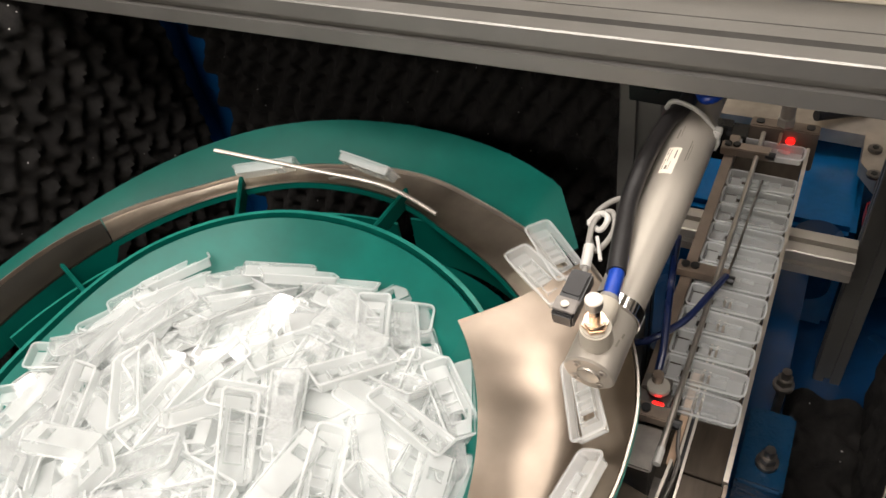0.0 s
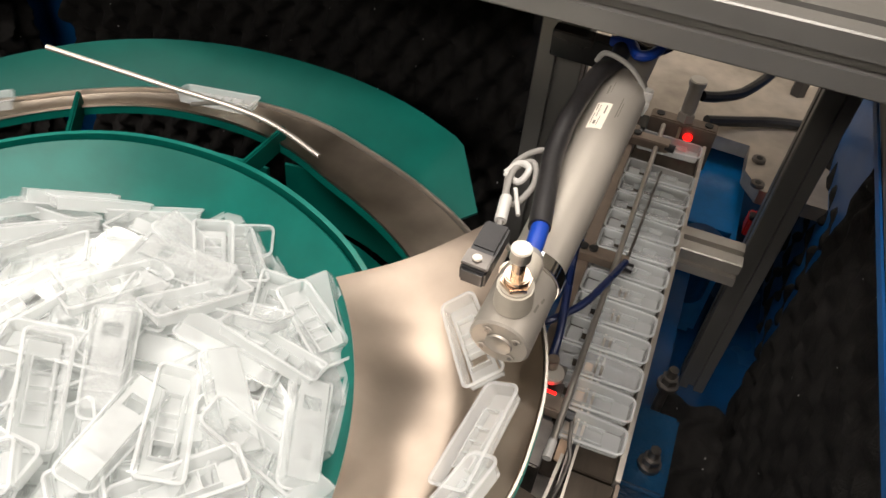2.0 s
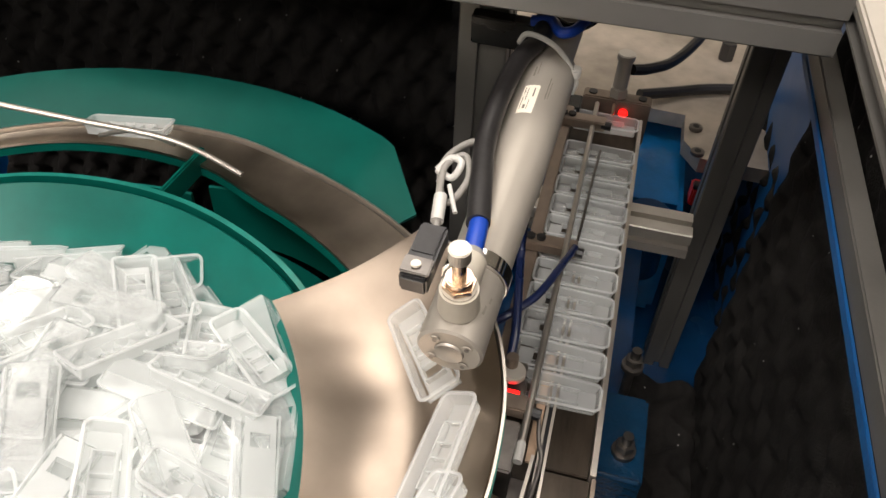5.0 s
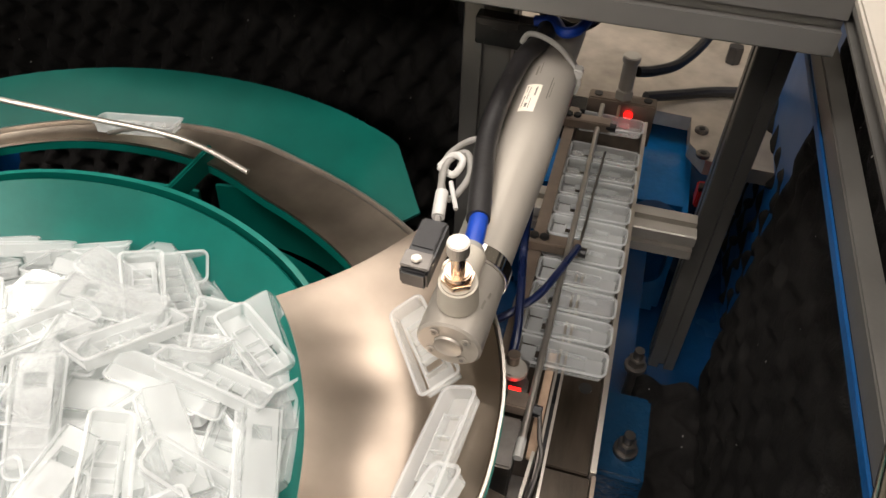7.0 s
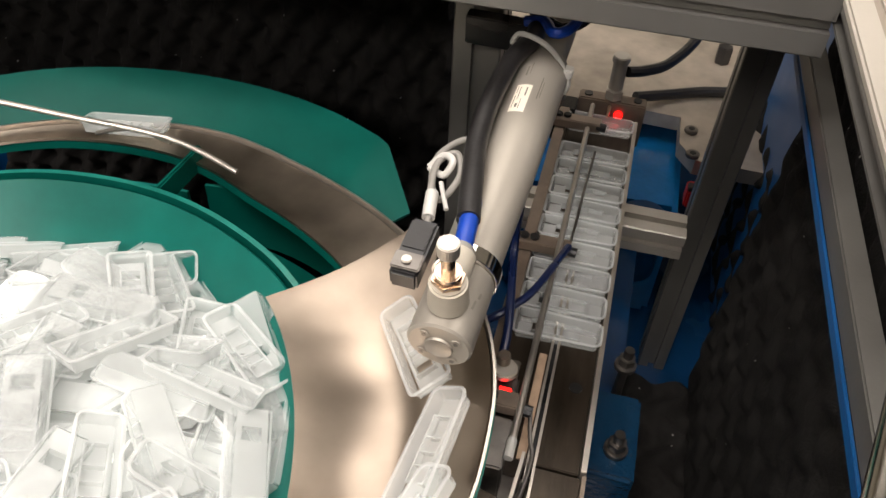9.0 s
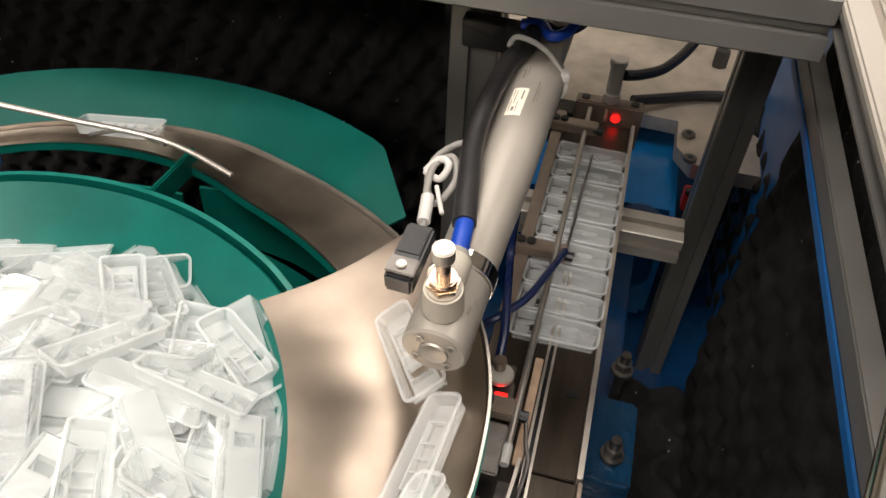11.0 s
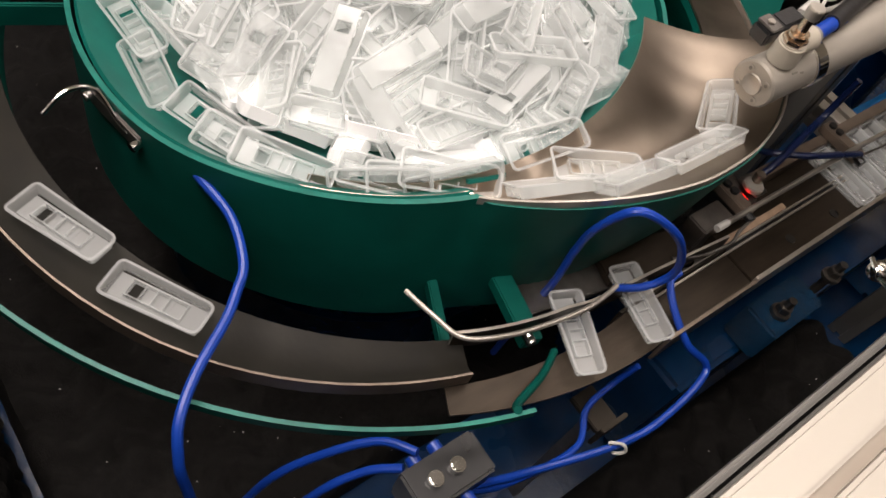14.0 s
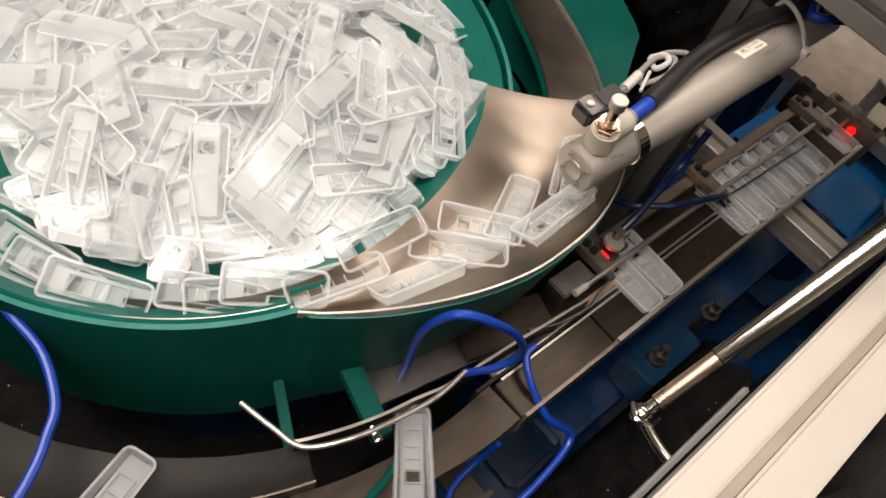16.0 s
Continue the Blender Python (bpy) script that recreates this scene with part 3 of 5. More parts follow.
low = lambda t: 0.0 if t < 200 else min(1.0, (t - 200) / 60)
sheet("guard_wall", [[polar(guard_r(t), t, guard_z(t)) for t in ths],
                     [polar(guard_r(t) * (0.55 + 0.45 * low(t)) + (tin_r(t) + tw(t)) * 0.45 * (1 - low(t)), t, (guard_z(t) * 0.6 + (tz(t) - 0.012) * 0.4) * (1 - low(t)) + (guard_z(t) - 0.004) * low(t)) for t in ths],
                     [polar((tin_r(t) + tw(t) + 0.004) * (1 - low(t)) + guard_r(t) * low(t), t, (tz(t) - 0.014) * (1 - low(t)) + (guard_z(t) - 0.009) * low(t)) for t in ths]], GREEN, bowl, 0.003, edge=WORNGREEN)
ths = span(38, 178, 60)
sheet("bowl_ledge", [[polar(rim_r(max(t, 45)) - 0.002 if t > 45 else 0.24, t, 0.305) for t in ths], [polar(0.298, t, 0.300) for t in ths]], GREEN, bowl, 0.003)
fin_r = curve_of((46, 0.300), (58, 0.303), (68, 0.303), (78, 0.297), (87, 0.287))
ths = span(46, 85, 24)
sheet("skirt_panel", [[polar(fin_r(t), t, 0.362) for t in ths], [polar(fin_r(t) - 0.001, t, 0.303) for t in ths]], GREEN, bowl, 0.003, edge=WORNGREEN)
ths = span(88, 176, 40)
sheet("skirt_panel", [[polar(0.284, t, 0.354) for t in ths], [polar(0.283, t, 0.303) for t in ths]], GREEN, bowl, 0.003, edge=WORNGREEN)
for th, z in ((86, 0.385), (123, 0.372), (-12, 0.292), (-24, 0.288), (160, 0.355), (205, 0.345), (250, 0.33)):
    t = th if th > 30 else th + 360
    ra, rb = (rim_r(min(t, 338)), tin_r(min(t, 340)) + 0.01) if th > 30 else (0.250, 0.325)
    hgt = 0.011 if th > 30 else 0.003
    wid = {-12: 0.0085, -24: 0.004}.get(th, 0.0022)
    m = Matrix.Translation(polar((ra + rb) / 2, th, z)) @ Matrix.Rotation(radians(th), 4, "Z")
    part("support_arm", box(bmesh.new(), -(rb - ra) / 2, (rb - ra) / 2, -wid, wid, -hgt, 0.010, bevel=0.0012, m=m), GREEN, bowl)
bm = bmesh.new()
rod(bm, (CX, CY, 0.14), (CX, CY, 0.30), 0.19, n=64, bevel=0.004)
part("drive_drum", bm, GREEN, bowl)
bm = bmesh.new()
rod(bm, (CX, CY, 0.0), (CX, CY, 0.139), 0.21, n=64, bevel=0.006)
part("drive_foot", bm, BLUE, bowl)
bm = tube(bmesh.new(), [polar(0.383, 340, 0.336), polar(0.375, 341, 0.325), polar(0.352, 347, 0.300), polar(0.335, 351, 0.290)], 0.003)
part("guard_stay", bm, GREEN, bowl)
part("guide_wire", tube(bmesh.new(), [(-0.419, 0.483, 0.455), (-0.33, 0.503, 0.437), (-0.25, 0.517, 0.423), (-0.191, 0.507, 0.412)], 0.0022), WORN, bowl, "bright steel guide wire")
part("guide_wire", tube(bmesh.new(), [(-0.25, 0.5175, 0.419), (-0.29, 0.528, 0.416), (-0.33, 0.533, 0.40)], 0.0018), WORN, bowl)
# rim bracket with air wire
part("rim_bracket", B(-0.03, 0.03, 0.0, 0.003, -0.008, 0.008, bevel=0.001, m=Matrix.Translation(polar(rim_r(281) + 0.004, 281, rim_z(281) - 0.014)) @ Matrix.Rotation(radians(281 - 90), 4, "Z")), DARKSTEEL, bowl)
for t in (275, 287):
    bm = bmesh.new()
    rod(bm, polar(rim_r(t) + 0.006, t, rim_z(t) - 0.014), polar(rim_r(t) + 0.013, t, rim_z(t) - 0.014), 0.004, n=12, bevel=0.0006)
    part("bolt", bm, CHROME, bowl)

# ---- linear track ----
track = thing("linear_track", "worn steel linear feed track with rails and hold-down rod", "feed track", (0, 0, 0))
part("track_bed", B(0.028, 0.098, 0.402, 0.845, 0.268, 0.2925, bevel=0.0008), BEDSTEEL, track)
part("track_bed", B(0.0665, 0.0995, 0.284, 0.3995, 0.270, 0.2935, bevel=0.0008), BEDSTEEL, track)
part("track_bed", B(0.0615, 0.0645, 0.265, 0.3995, 0.270, 0.2975, bevel=0.0006), OILED, track)
part("edge_rail", B(0.0985, 0.1025, 0.400, 0.840, 0.262, 0.3015, bevel=0.0006), WORN, track, "bright worn steel lip")
part("edge_rail", B(0.1000, 0.1030, 0.284, 0.3985, 0.262, 0.3005, bevel=0.0006), TRACKSTEEL, track)
part("side_rail", B(0.0165, 0.0275, 0.455, 0.835, 0.262, 0.3085, bevel=0.001), TRACKSTEEL, track, "brown-stained steel side rail")
part("centre_rib", B(0.0610, 0.0630, 0.29, 0.60, 0.2936, 0.2970), WORN, track)
part("centre_rib", B(0.0660, 0.0680, 0.29, 0.60, 0.2936, 0.2965), WORN, track)
part("rust_strip", B(0.0535, 0.0600, 0.402, 0.50, 0.2926, 0.2945, bevel=0.0006), RUST, track, "rust-stained shim strip")
part("oil_channel", B(0.0632, 0.0658, 0.402, 0.60, 0.2926, 0.2932), BLACK, track)
part("under_beam", B(0.035, 0.090, 0.30, 0.84, 0.262, 0.2675), DARKSTEEL, track)
for x, y in ((0.088, 0.545), (0.086, 0.475), (0.045, 0.56)):
    bm = bmesh.new()
    rod(bm, (x, y, 0.2926), (x, y, 0.2931), 0.005, n=18)
    part("bed_hole", bm, BLACK, track)
# hold-down blocks across the track
for y, x1 in ((0.800, 0.064), (0.603, 0.060), (0.432, 0.052)):
    blk = part("clamp_block", B(0.012, x1, y - 0.007, y + 0.007, 0.309, 0.3195, bevel=0.001), TRACKSTEEL, track)
    for x in (0.019, 0.028):
        bm = bmesh.new()
        rod(bm, (x, y, 0.3196), (x, y, 0.3225), 0.0042, n=16, bevel=0.0005)
        part("screw", bm, BLACK, blk)
    part("stop_pin", tube(bmesh.new(), [(x1 - 0.004, y - 0.003, 0.315), (x1 + 0.006, y - 0.004, 0.315)], 0.0045, steps=0), BLACK, blk, "black plastic stop pin")
part("hold_down_rod", tube(bmesh.new(), [(0.051, 0.838, 0.314), (0.051, 0.72, 0.3135), (0.0505, 0.60, 0.3225), (0.0495, 0.50, 0.320), (0.049, 0.387, 0.318)], 0.0026), WORN, track, "straight bright steel hold-down rod")
part("hold_down_wire", tube(bmesh.new(), [(0.064, 0.76, 0.309), (0.0615, 0.70, 0.311), (0.060, 0.64, 0.314), (0.058, 0.598, 0.318)], 0.0013), DARKSTEEL, track)
part("rod_tip", tube(bmesh.new(), [(0.049, 0.401, 0.3183), (0.0488, 0.386, 0.318)], 0.0034, steps=0), WHITE, track)
part("guide_wire", tube(bmesh.new(), [(0.056, 0.432, 0.316), (0.060, 0.41, 0.312), (0.064, 0.395, 0.309), (0.060, 0.36, 0.309), (0.050, 0.33, 0.312)], 0.0016), DARKSTEEL, track)
part("side_plate", B(-0.018, 0.018, -0.045, 0.045, -0.004, 0.004, bevel=0.001, m=pose(0.030, 0.330, 0.286, 0, 0, -14)), BEDSTEEL, track)
part("side_plate", B(-0.016, 0.016, -0.06, 0.06, -0.004, 0.004, bevel=0.001, m=pose(0.018, 0.262, 0.278, 0, 0, -10)), DARKSTEEL, track)
part("air_block", B(0.006, 0.044, 0.438, 0.458, 0.262, 0.312, bevel=0.0015), DARKSTEEL, track)
part("air_block", B(0.024, 0.046, 0.382, 0.4235, 0.262, 0.309, bevel=0.0015), DARKSTEEL, track)
# gates of the curved lead-in
ths = span(-25, 5, 20)
lead_in = lambda t: (0.345 - 0.00034 * (t + 25), 0.366 + 0.00017 * (t + 25))
sheet("lead_in", [[polar(lead_in(t)[0] + (lead_in(t)[1] - lead_in(t)[0]) * k / 2, t, 0.2925) for t in ths] for k in range(3)], BEDSTEEL, track, 0.0022, "curved brown steel lead-in strip")
line = [polar(0.317, t, 0) for t in span(-24, -7, 10)] + [Vector(p) for p in ((0.0495, 0.235, 0), (0.0515, 0.265, 0), (0.0535, 0.31, 0), (0.057, 0.36, 0), (0.0595, 0.398, 0))]
sheet("guide_strip", [[p + Vector((0, 0, 0.320 - 0.008 * max(0, i - 10) / 5)) for i, p in enumerate(line)], [p + Vector((0.0008, 0, 0.299)) for p in line]], BEDSTEEL, track, 0.0024, edge=WORN)
part("guide_wire", tube(bmesh.new(), [(-0.024, 0.107, 0.326), (0.002, 0.115, 0.3235), (0.026, 0.125, 0.322), (0.041, 0.155, 0.324), (0.049, 0.190, 0.325), (0.053, 0.225, 0.326), (0.050, 0.255, 0.328)], 0.0021), WORN, track, "bent bright steel air wire")
bm = bmesh.new()
rod(bm, polar(0.319, -13.5, 0.311), polar(0.331, -13.5, 0.311), 0.0042, n=14, bevel=0.0006)
part("bolt", bm, CHROME, track)
# end stop with sensor
stop = part("end_stop", B(0.034, 0.108, 0.848, 0.866, 0.262, 0.316, bevel=0.0015), TRACKSTEEL, track, "machined steel end stop")
for x in (0.044, 0.098):
    bm = bmesh.new()
    rod(bm, (x, 0.857, 0.3162), (x, 0.857, 0.3175), 0.0048, n=20)
    part("screw", bm, BLACK, stop)
bm = bmesh.new()
rod(bm, (0.071, 0.857, 0.3162), (0.071, 0.857, 0.368), 0.0078, n=24, bevel=0.001)
rod(bm, (0.071, 0.857, 0.3162), (0.071, 0.857, 0.328), 0.0105, n=6, bevel=0.001)
rod(bm, (0.071, 0.857, 0.360), (0.071, 0.857, 0.368), 0.0095, n=24, bevel=0.001)
part("sensor_barrel", bm, PALEALU, stop, "threaded chrome sensor barrel")
bm = bmesh.new()
rod(bm, (0.080, 0.8478, 0.3015), (0.080, 0.8452, 0.3015), 0.0048, n=20, bevel=0.0012)
part("sensor_lens", bm, REDLED, stop, "glowing red sensor face")
part("pin", tube(bmesh.new(), [(0.069, 0.846, 0.311), (0.069, 0.828, 0.309)], 0.0018, steps=0), BRASS, stop)
for x0, x1, y0, y1, z0, z1 in ((0.010, 0.034, 0.835, 0.862, 0.262, 0.306), (-0.004, 0.016, 0.842, 0.858, 0.262, 0.312)):
    part("cable_block", B(x0, x1 - 0.0005, y0, y1, z0, z1, bevel=0.001), BLACK, stop)
sens = thing("position_sensor", "grey fibre sensor with a glowing red lens beside the track", "sensor", (0.03, 0.446, 0.3125))
part("plate", B(-0.012, 0.012, 0.008, 0.024, 0.0, 0.004, bevel=0.001), DARKSTEEL, sens)
part("lens", B(0.001, 0.010, -0.008, -0.001, 0.0, 0.002, bevel=0.0006), REDLED, sens, "glowing red lens")
bm = bmesh.new()
rod(bm, (0.002, 0.010, 0.0042), (0.002, 0.010, 0.0100), 0.0095, n=24, bevel=0.001)
part("flange", bm, PALEALU, sens, "grey sensor flange")
bm = bmesh.new()
rod(bm, (0.0, 0.014, 0.0102), (0.0, 0.014, 0.020), 0.0048, n=18, bevel=0.0008)
part("fitting", bm, TRACKSTEEL, sens)


def air_tube(pts, r, mat, label):
    return tagged(part("air_tube", tube(bmesh.new(), pts, r), mat), label, "air tube", "air tubes")


air_tube([(0.058, 0.597, 0.3225), (0.052, 0.572, 0.328), (0.039, 0.527, 0.334), (0.027, 0.510, 0.331), (0.011, 0.498, 0.323), (-0.02, 0.49, 0.30), (-0.03, 0.49, 0.2)], 0.0032, TUBEDARK, "navy air tube looping off the clamp block")
air_tube([(0.017, 0.556, 0.40), (0.017, 0.549, 0.36), (0.023, 0.512, 0.345), (0.0275, 0.484, 0.333), (0.028, 0.465, 0.322)], 0.0034, TUBEDARK, "navy air tube running down to the fibre sensor")
air_tube([(0.050, 0.253, 0.326), (0.060, 0.276, 0.324), (0.067, 0.290, 0.340), (0.066, 0.284, 0.368), (0.057, 0.262, 0.403), (0.037, 0.232, 0.423), (0.022, 0.224, 0.390), (0.017, 0.226, 0.350), (0.017, 0.227, 0.309), (0.012, 0.23, 0.25), (0.005, 0.23, 0.15)], 0.0032, TUBEBLUE, "bright blue air tube in a loop above the lead-in")
air_tube([(0.064, 0.325, 0.315), (0.066, 0.314, 0.310), (0.085, 0.305, 0.302), (0.112, 0.304, 0.288), (0.136, 0.318, 0.268), (0.146, 0.26, 0.26), (0.141, 0.215, 0.25), (0.12, 0.14, 0.25), (0.108, 0.09, 0.27)], 0.0032, TUBEBLUE, "bright blue air tube kinked beside the track")
air_tube([(0.103, 0.262, 0.275), (0.101, 0.25, 0.25), (0.105, 0.22, 0.24), (0.125, 0.19, 0.24), (0.118, 0.12, 0.25), (0.108, 0.08, 0.275)], 0.0028, TUBEBLUE, "bright blue air tube bundled below the lead-in")
air_tube([(-0.165, 0.012, 0.360), (-0.145, 0.014, 0.362), (-0.111, 0.018, 0.360), (-0.078, 0.010, 0.356), (-0.062, -0.003, 0.354), (-0.048, -0.017, 0.353), (-0.026, -0.046, 0.352), (-0.006, -0.066, 0.348), (0.008, -0.074, 0.335), (0.017, -0.076, 0.31), (0.03, -0.07, 0.22), (0.04, -0.05, 0.12), (0.05, -0.04, 0.047)], 0.0034, TUBEBLUE, "bright blue air tube hanging from the bowl rim")
air_tube([(0.072, 0.060, 0.296), (0.05, 0.045, 0.285), (0.033, 0.012, 0.262), (0.02, -0.02, 0.22), (0.01, -0.05, 0.12), (0.01, -0.06, 0.047)], 0.0032, TUBEBLUE, "bright blue air tube leaving the manifold")
air_tube([(0.074, 0.050, 0.283), (0.06, 0.03, 0.27), (0.05, 0.0, 0.24), (0.04, -0.04, 0.15), (0.04, -0.06, 0.047)], 0.0032, TUBEBLUE, "bright blue air tube leaving the manifold")
wire = thing("air_wire", "bright steel air nozzle wire bolted along the bowl rim", "wire", (0, 0, 0))
part("wire", tube(bmesh.new(), [(-0.232, -0.055, 0.368), (-0.238, -0.036, 0.376), (-0.235, -0.018, 0.372), (-0.205, -0.012, 0.362), (-0.18, 0.004, 0.359), (-0.16, 0.012, 0.358)], 0.0019), CHROME, wire)
rusty = thing("sensor_bracket", "brown-stained steel bracket below the lead-in", "bracket", (0.112, 0.232, 0.0))
part("pillar", B(-0.005, 0.005, -0.005, 0.005, 0, 0.225, bevel=0.0008), DARKSTEEL, rusty)
part("angle_plate", B(-0.022, 0.012, -0.012, 0.012, 0.2252, 0.232, bevel=0.001), OILED, rusty)
part("angle_plate", B(0.0125, 0.0165, -0.016, 0.014, 0.215, 0.245, bevel=0.001), OILED, rusty)
tie_b = tagged(part("cable_tie", tube(bmesh.new(), [(0.137, 0.210, 0.254), (0.144, 0.216, 0.258), (0.149, 0.217, 0.252), (0.144, 0.212, 0.245), (0.137, 0.210, 0.254)], 0.0014), WHITE), "white nylon cable tie round blue air tubes", "cable tie")

mani = thing("air_manifold", "black air manifold block with chrome screws and blue tubes", "manifold", (0.094, 0.070, 0.0))
part("pillar", B(-0.01, 0.01, -0.012, 0.012, 0.0, 0.262, bevel=0.001), DARKSTEEL, mani)
part("block", B(-0.016, 0.016, -0.030, 0.030, 0.2622, 0.300, bevel=0.002), BLACK, mani)
for dy in (-0.012, 0.006):
    bm = bmesh.new()
    rod(bm, (0, dy, 0.3002), (0, dy, 0.306), 0.0055, n=20, bevel=0.0012)
    part("screw", bm, CHROME, mani)
    for sx in (-1, 1):
        bm = bmesh.new()
        rod(bm, (sx * 0.0162, dy, 0.285), (sx * 0.024, dy, 0.285), 0.0052, n=16, bevel=0.0008)
        part("collar", bm, TUBEBLUE, mani)

# ---- lid strut ----
strut = thing("gas_strut", "chrome gas strut with a pale end fitting on the cream beam", "gas strut", (0, 0, 0))
E0, E1 = Vector((0.153, 0.204, 0.541)), Vector((0.1628, 0.301, 0.618))
D = (E1 - E0).normalized()
part("end_fitting", tube(bmesh.new(), [E0 + D * 0.009, E0 + D * 0.042], 0.0038, 18, 0), BRASS, strut, "yellow-passivated end fitting")
part("neck", tube(bmesh.new(), [E0, E0 + D * 0.0085], 0.0030, 14, 0), STRUTSTEEL, strut)
part("rod", tube(bmesh.new(), [E0 + D * 0.0425, E0 + D * 0.166], 0.0042, 28, 0), STRUTSTEEL, strut, "polished steel piston rod")
bm = bmesh.new()
rod(bm, E0 + D * 0.164, E0 + D * 0.42, 0.0112, n=36, bevel=0.002)
part("barrel", bm, CYL, strut, "pale lacquered strut barrel")
part("ball_stud", tube(bmesh.new(), [(0.154, 0.203, 0.541), (0.166, 0.196, 0.546), (0.1755, 0.193, 0.549)], 0.0026, 14, 4), STRUTSTEEL, strut)
bm = bmesh.new()
bmesh.ops.create_uvsphere(bm, u_segments=18, v_segments=12, radius=0.0052, matrix=Matrix.Translation(E0))
part("ball_joint", bm, STRUTSTEEL, strut)
part("spring_clip", tube(bmesh.new(), [E0 + Vector((-0.006, -0.002, 0.004)), E0 + Vector((0, -0.007, 0.005)), E0 + Vector((0.006, -0.003, 0.004)), E0 + Vector((0.007, 0.004, 0.002))], 0.0012, 8), CHROME, strut)

# ---- air cylinder over the chute ----
P0, P1 = Vector((0.0065, 0.3495, 0.4655)), Vector((0.0195, 0.640, 0.4985))
AX = (P1 - P0).normalized()
cyl_pose = Matrix.Translation(P0) @ AX.to_track_quat("Y", "Z").to_matrix().to_4x4()
cyl = thing("air_cylinder", "satin grey pneumatic cylinder with brass flow valve above the chute", "air cylinder", cyl_pose)


def lathe(rings, n=40):
    """A turned body along y from (y, radius) pairs."""
    bm = bmesh.new()
    R = [[bm.verts.new((r * math.cos(2 * math.pi * k / n), y, r * math.sin(2 * math.pi * k / n))) for k in range(n)] for y, r in rings]
    for a, b in zip(R, R[1:]):
        for k in range(n):
            bm.faces.new((a[k], a[(k + 1) % n], b[(k + 1) % n], b[k]))
    bm.faces.new(R[0])
    bm.faces.new(R[-1][::-1])
    return bm


part("end_cap", lathe([(0.0, 0.0160), (0.0012, 0.0174), (0.044, 0.0174), (0.0452, 0.0166)]), CYL, cyl)
part("barrel", lathe([(0.0455, 0.0168), (0.08, 0.0172), (0.13, 0.0184), (0.20, 0.0184), (0.236, 0.0180), (0.240, 0.0170)]), CYL, cyl, "smooth satin grey barrel")
part("rear_cap", lathe([(0.2405, 0.0120), (0.245, 0.0125), (0.29, 0.0125), (0.292, 0.011)]), CYL, cyl)
part("face_ring", lathe([(-0.0012, 0.0068), (-0.0016, 0.0074), (-0.0002, 0.0078)]), CYL, cyl)
for a in (38, 128, 218, 308):
    x, z = 0.0118 * math.cos(radians(a)), 0.0118 * math.sin(radians(a))
    bm = bmesh.new()
    rod(bm, (x, -0.0004, z), (x, -0.0011, z), 0.0026, n=16)
    bolt = part("face_bolt", bm, CYL, cyl)
    bm = bmesh.new()
    rod(bm, (x, -0.0012, z), (x, -0.0015, z), 0.0014, n=6)
    part("socket", bm, DARKSTEEL, bolt)
band = part("band_clamp", lathe([(0.0455, 0.0178), (0.046, 0.0188), (0.055, 0.0188), (0.0555, 0.0178)]), CHROME, cyl, "polished band clamp")
# flow valve
bm = bmesh.new()
rod(bm, (0.0, 0.016, 0.0168), (0.0, 0.016, 0.0340), 0.0108, 0.0098, n=32, bevel=0.0012)
valve = part("valve_body", bm, IVORY, cyl, "ivory plastic valve body")
bm = bmesh.new()
rod(bm, (0.0, 0.016, 0.0342), (0.0, 0.016, 0.0385), 0.0085, n=6, bevel=0.0008)
part("nut", bm, BRASS, valve)
bm = bmesh.new()
rod(bm, (0.0, 0.016, 0.0387), (0.0, 0.016, 0.0425), 0.0068, n=20, bevel=0.0008)
part("lock_ring", bm, BRASS, valve)
bm = bmesh.new()
rod(bm, (0.0, 0.016, 0.0427), (0.0, 0.016, 0.0545), 0.0036, n=20)
part("needle_stem", bm, BRASS, valve)
bm = bmesh.new()
rod(bm, (0.0, 0.016, 0.0547), (0.0, 0.016, 0.0630), 0.0055, n=56, bevel=0.0006)
for v in bm.verts:
    a = math.atan2(v.co.y - 0.016, v.co.x)
    f = 1.0 if int(round(a / (2 * math.pi / 56))) % 2 else 0.965
    v.co.x, v.co.y = v.co.x * f, 0.016 + (v.co.y - 0.016) * f
part("knurled_knob", bm, WORN, valve)
bm = bmesh.new()
rod(bm, (-0.001, 0.022, 0.026), (-0.001, 0.040, 0.027), 0.0088, n=28, bevel=0.001)
part("tube_port", bm, IVORY, valve)
bm = bmesh.new()
rod(bm, (-0.001, 0.0402, 0.027), (-0.001, 0.0440, 0.0272), 0.0068, n=24, bevel=0.0006)
part("release_ring", bm, CABLE, valve)
part("supply_tube", tube(bmesh.new(), [(-0.001, 0.043, 0.027), (-0.003, 0.060, 0.027), (-0.006, 0.080, 0.024)], 0.0052, 14), TUBEBLUE, cyl, "bright blue supply tube")
part("sleeve", tube(bmesh.new(), [(-0.004, 0.064, 0.0265), (-0.011, 0.095, 0.024), (-0.019, 0.135, 0.020), (-0.021, 0.175, 0.020), (-0.018, 0.215, 0.022), (-0.010, 0.245, 0.022), (-0.016, 0.285, 0.026)], 0.0066, 16), RUBBER, cyl, "black protective sleeve over the supply tube")
part("cable_tie", tube(bmesh.new(), [(-0.023, 0.232, 0.022), (-0.018, 0.232, 0.030), (-0.004, 0.233, 0.0265), (0.008, 0.232, 0.018), (0.0185, 0.230, 0.002), (0.017, 0.229, -0.009)], 0.0019), WHITE, cyl, "white nylon cable tie")
part("tie_head", B(0.014, 0.021, 0.227, 0.235, 0.004, 0.011, bevel=0.001), WHITE, cyl)
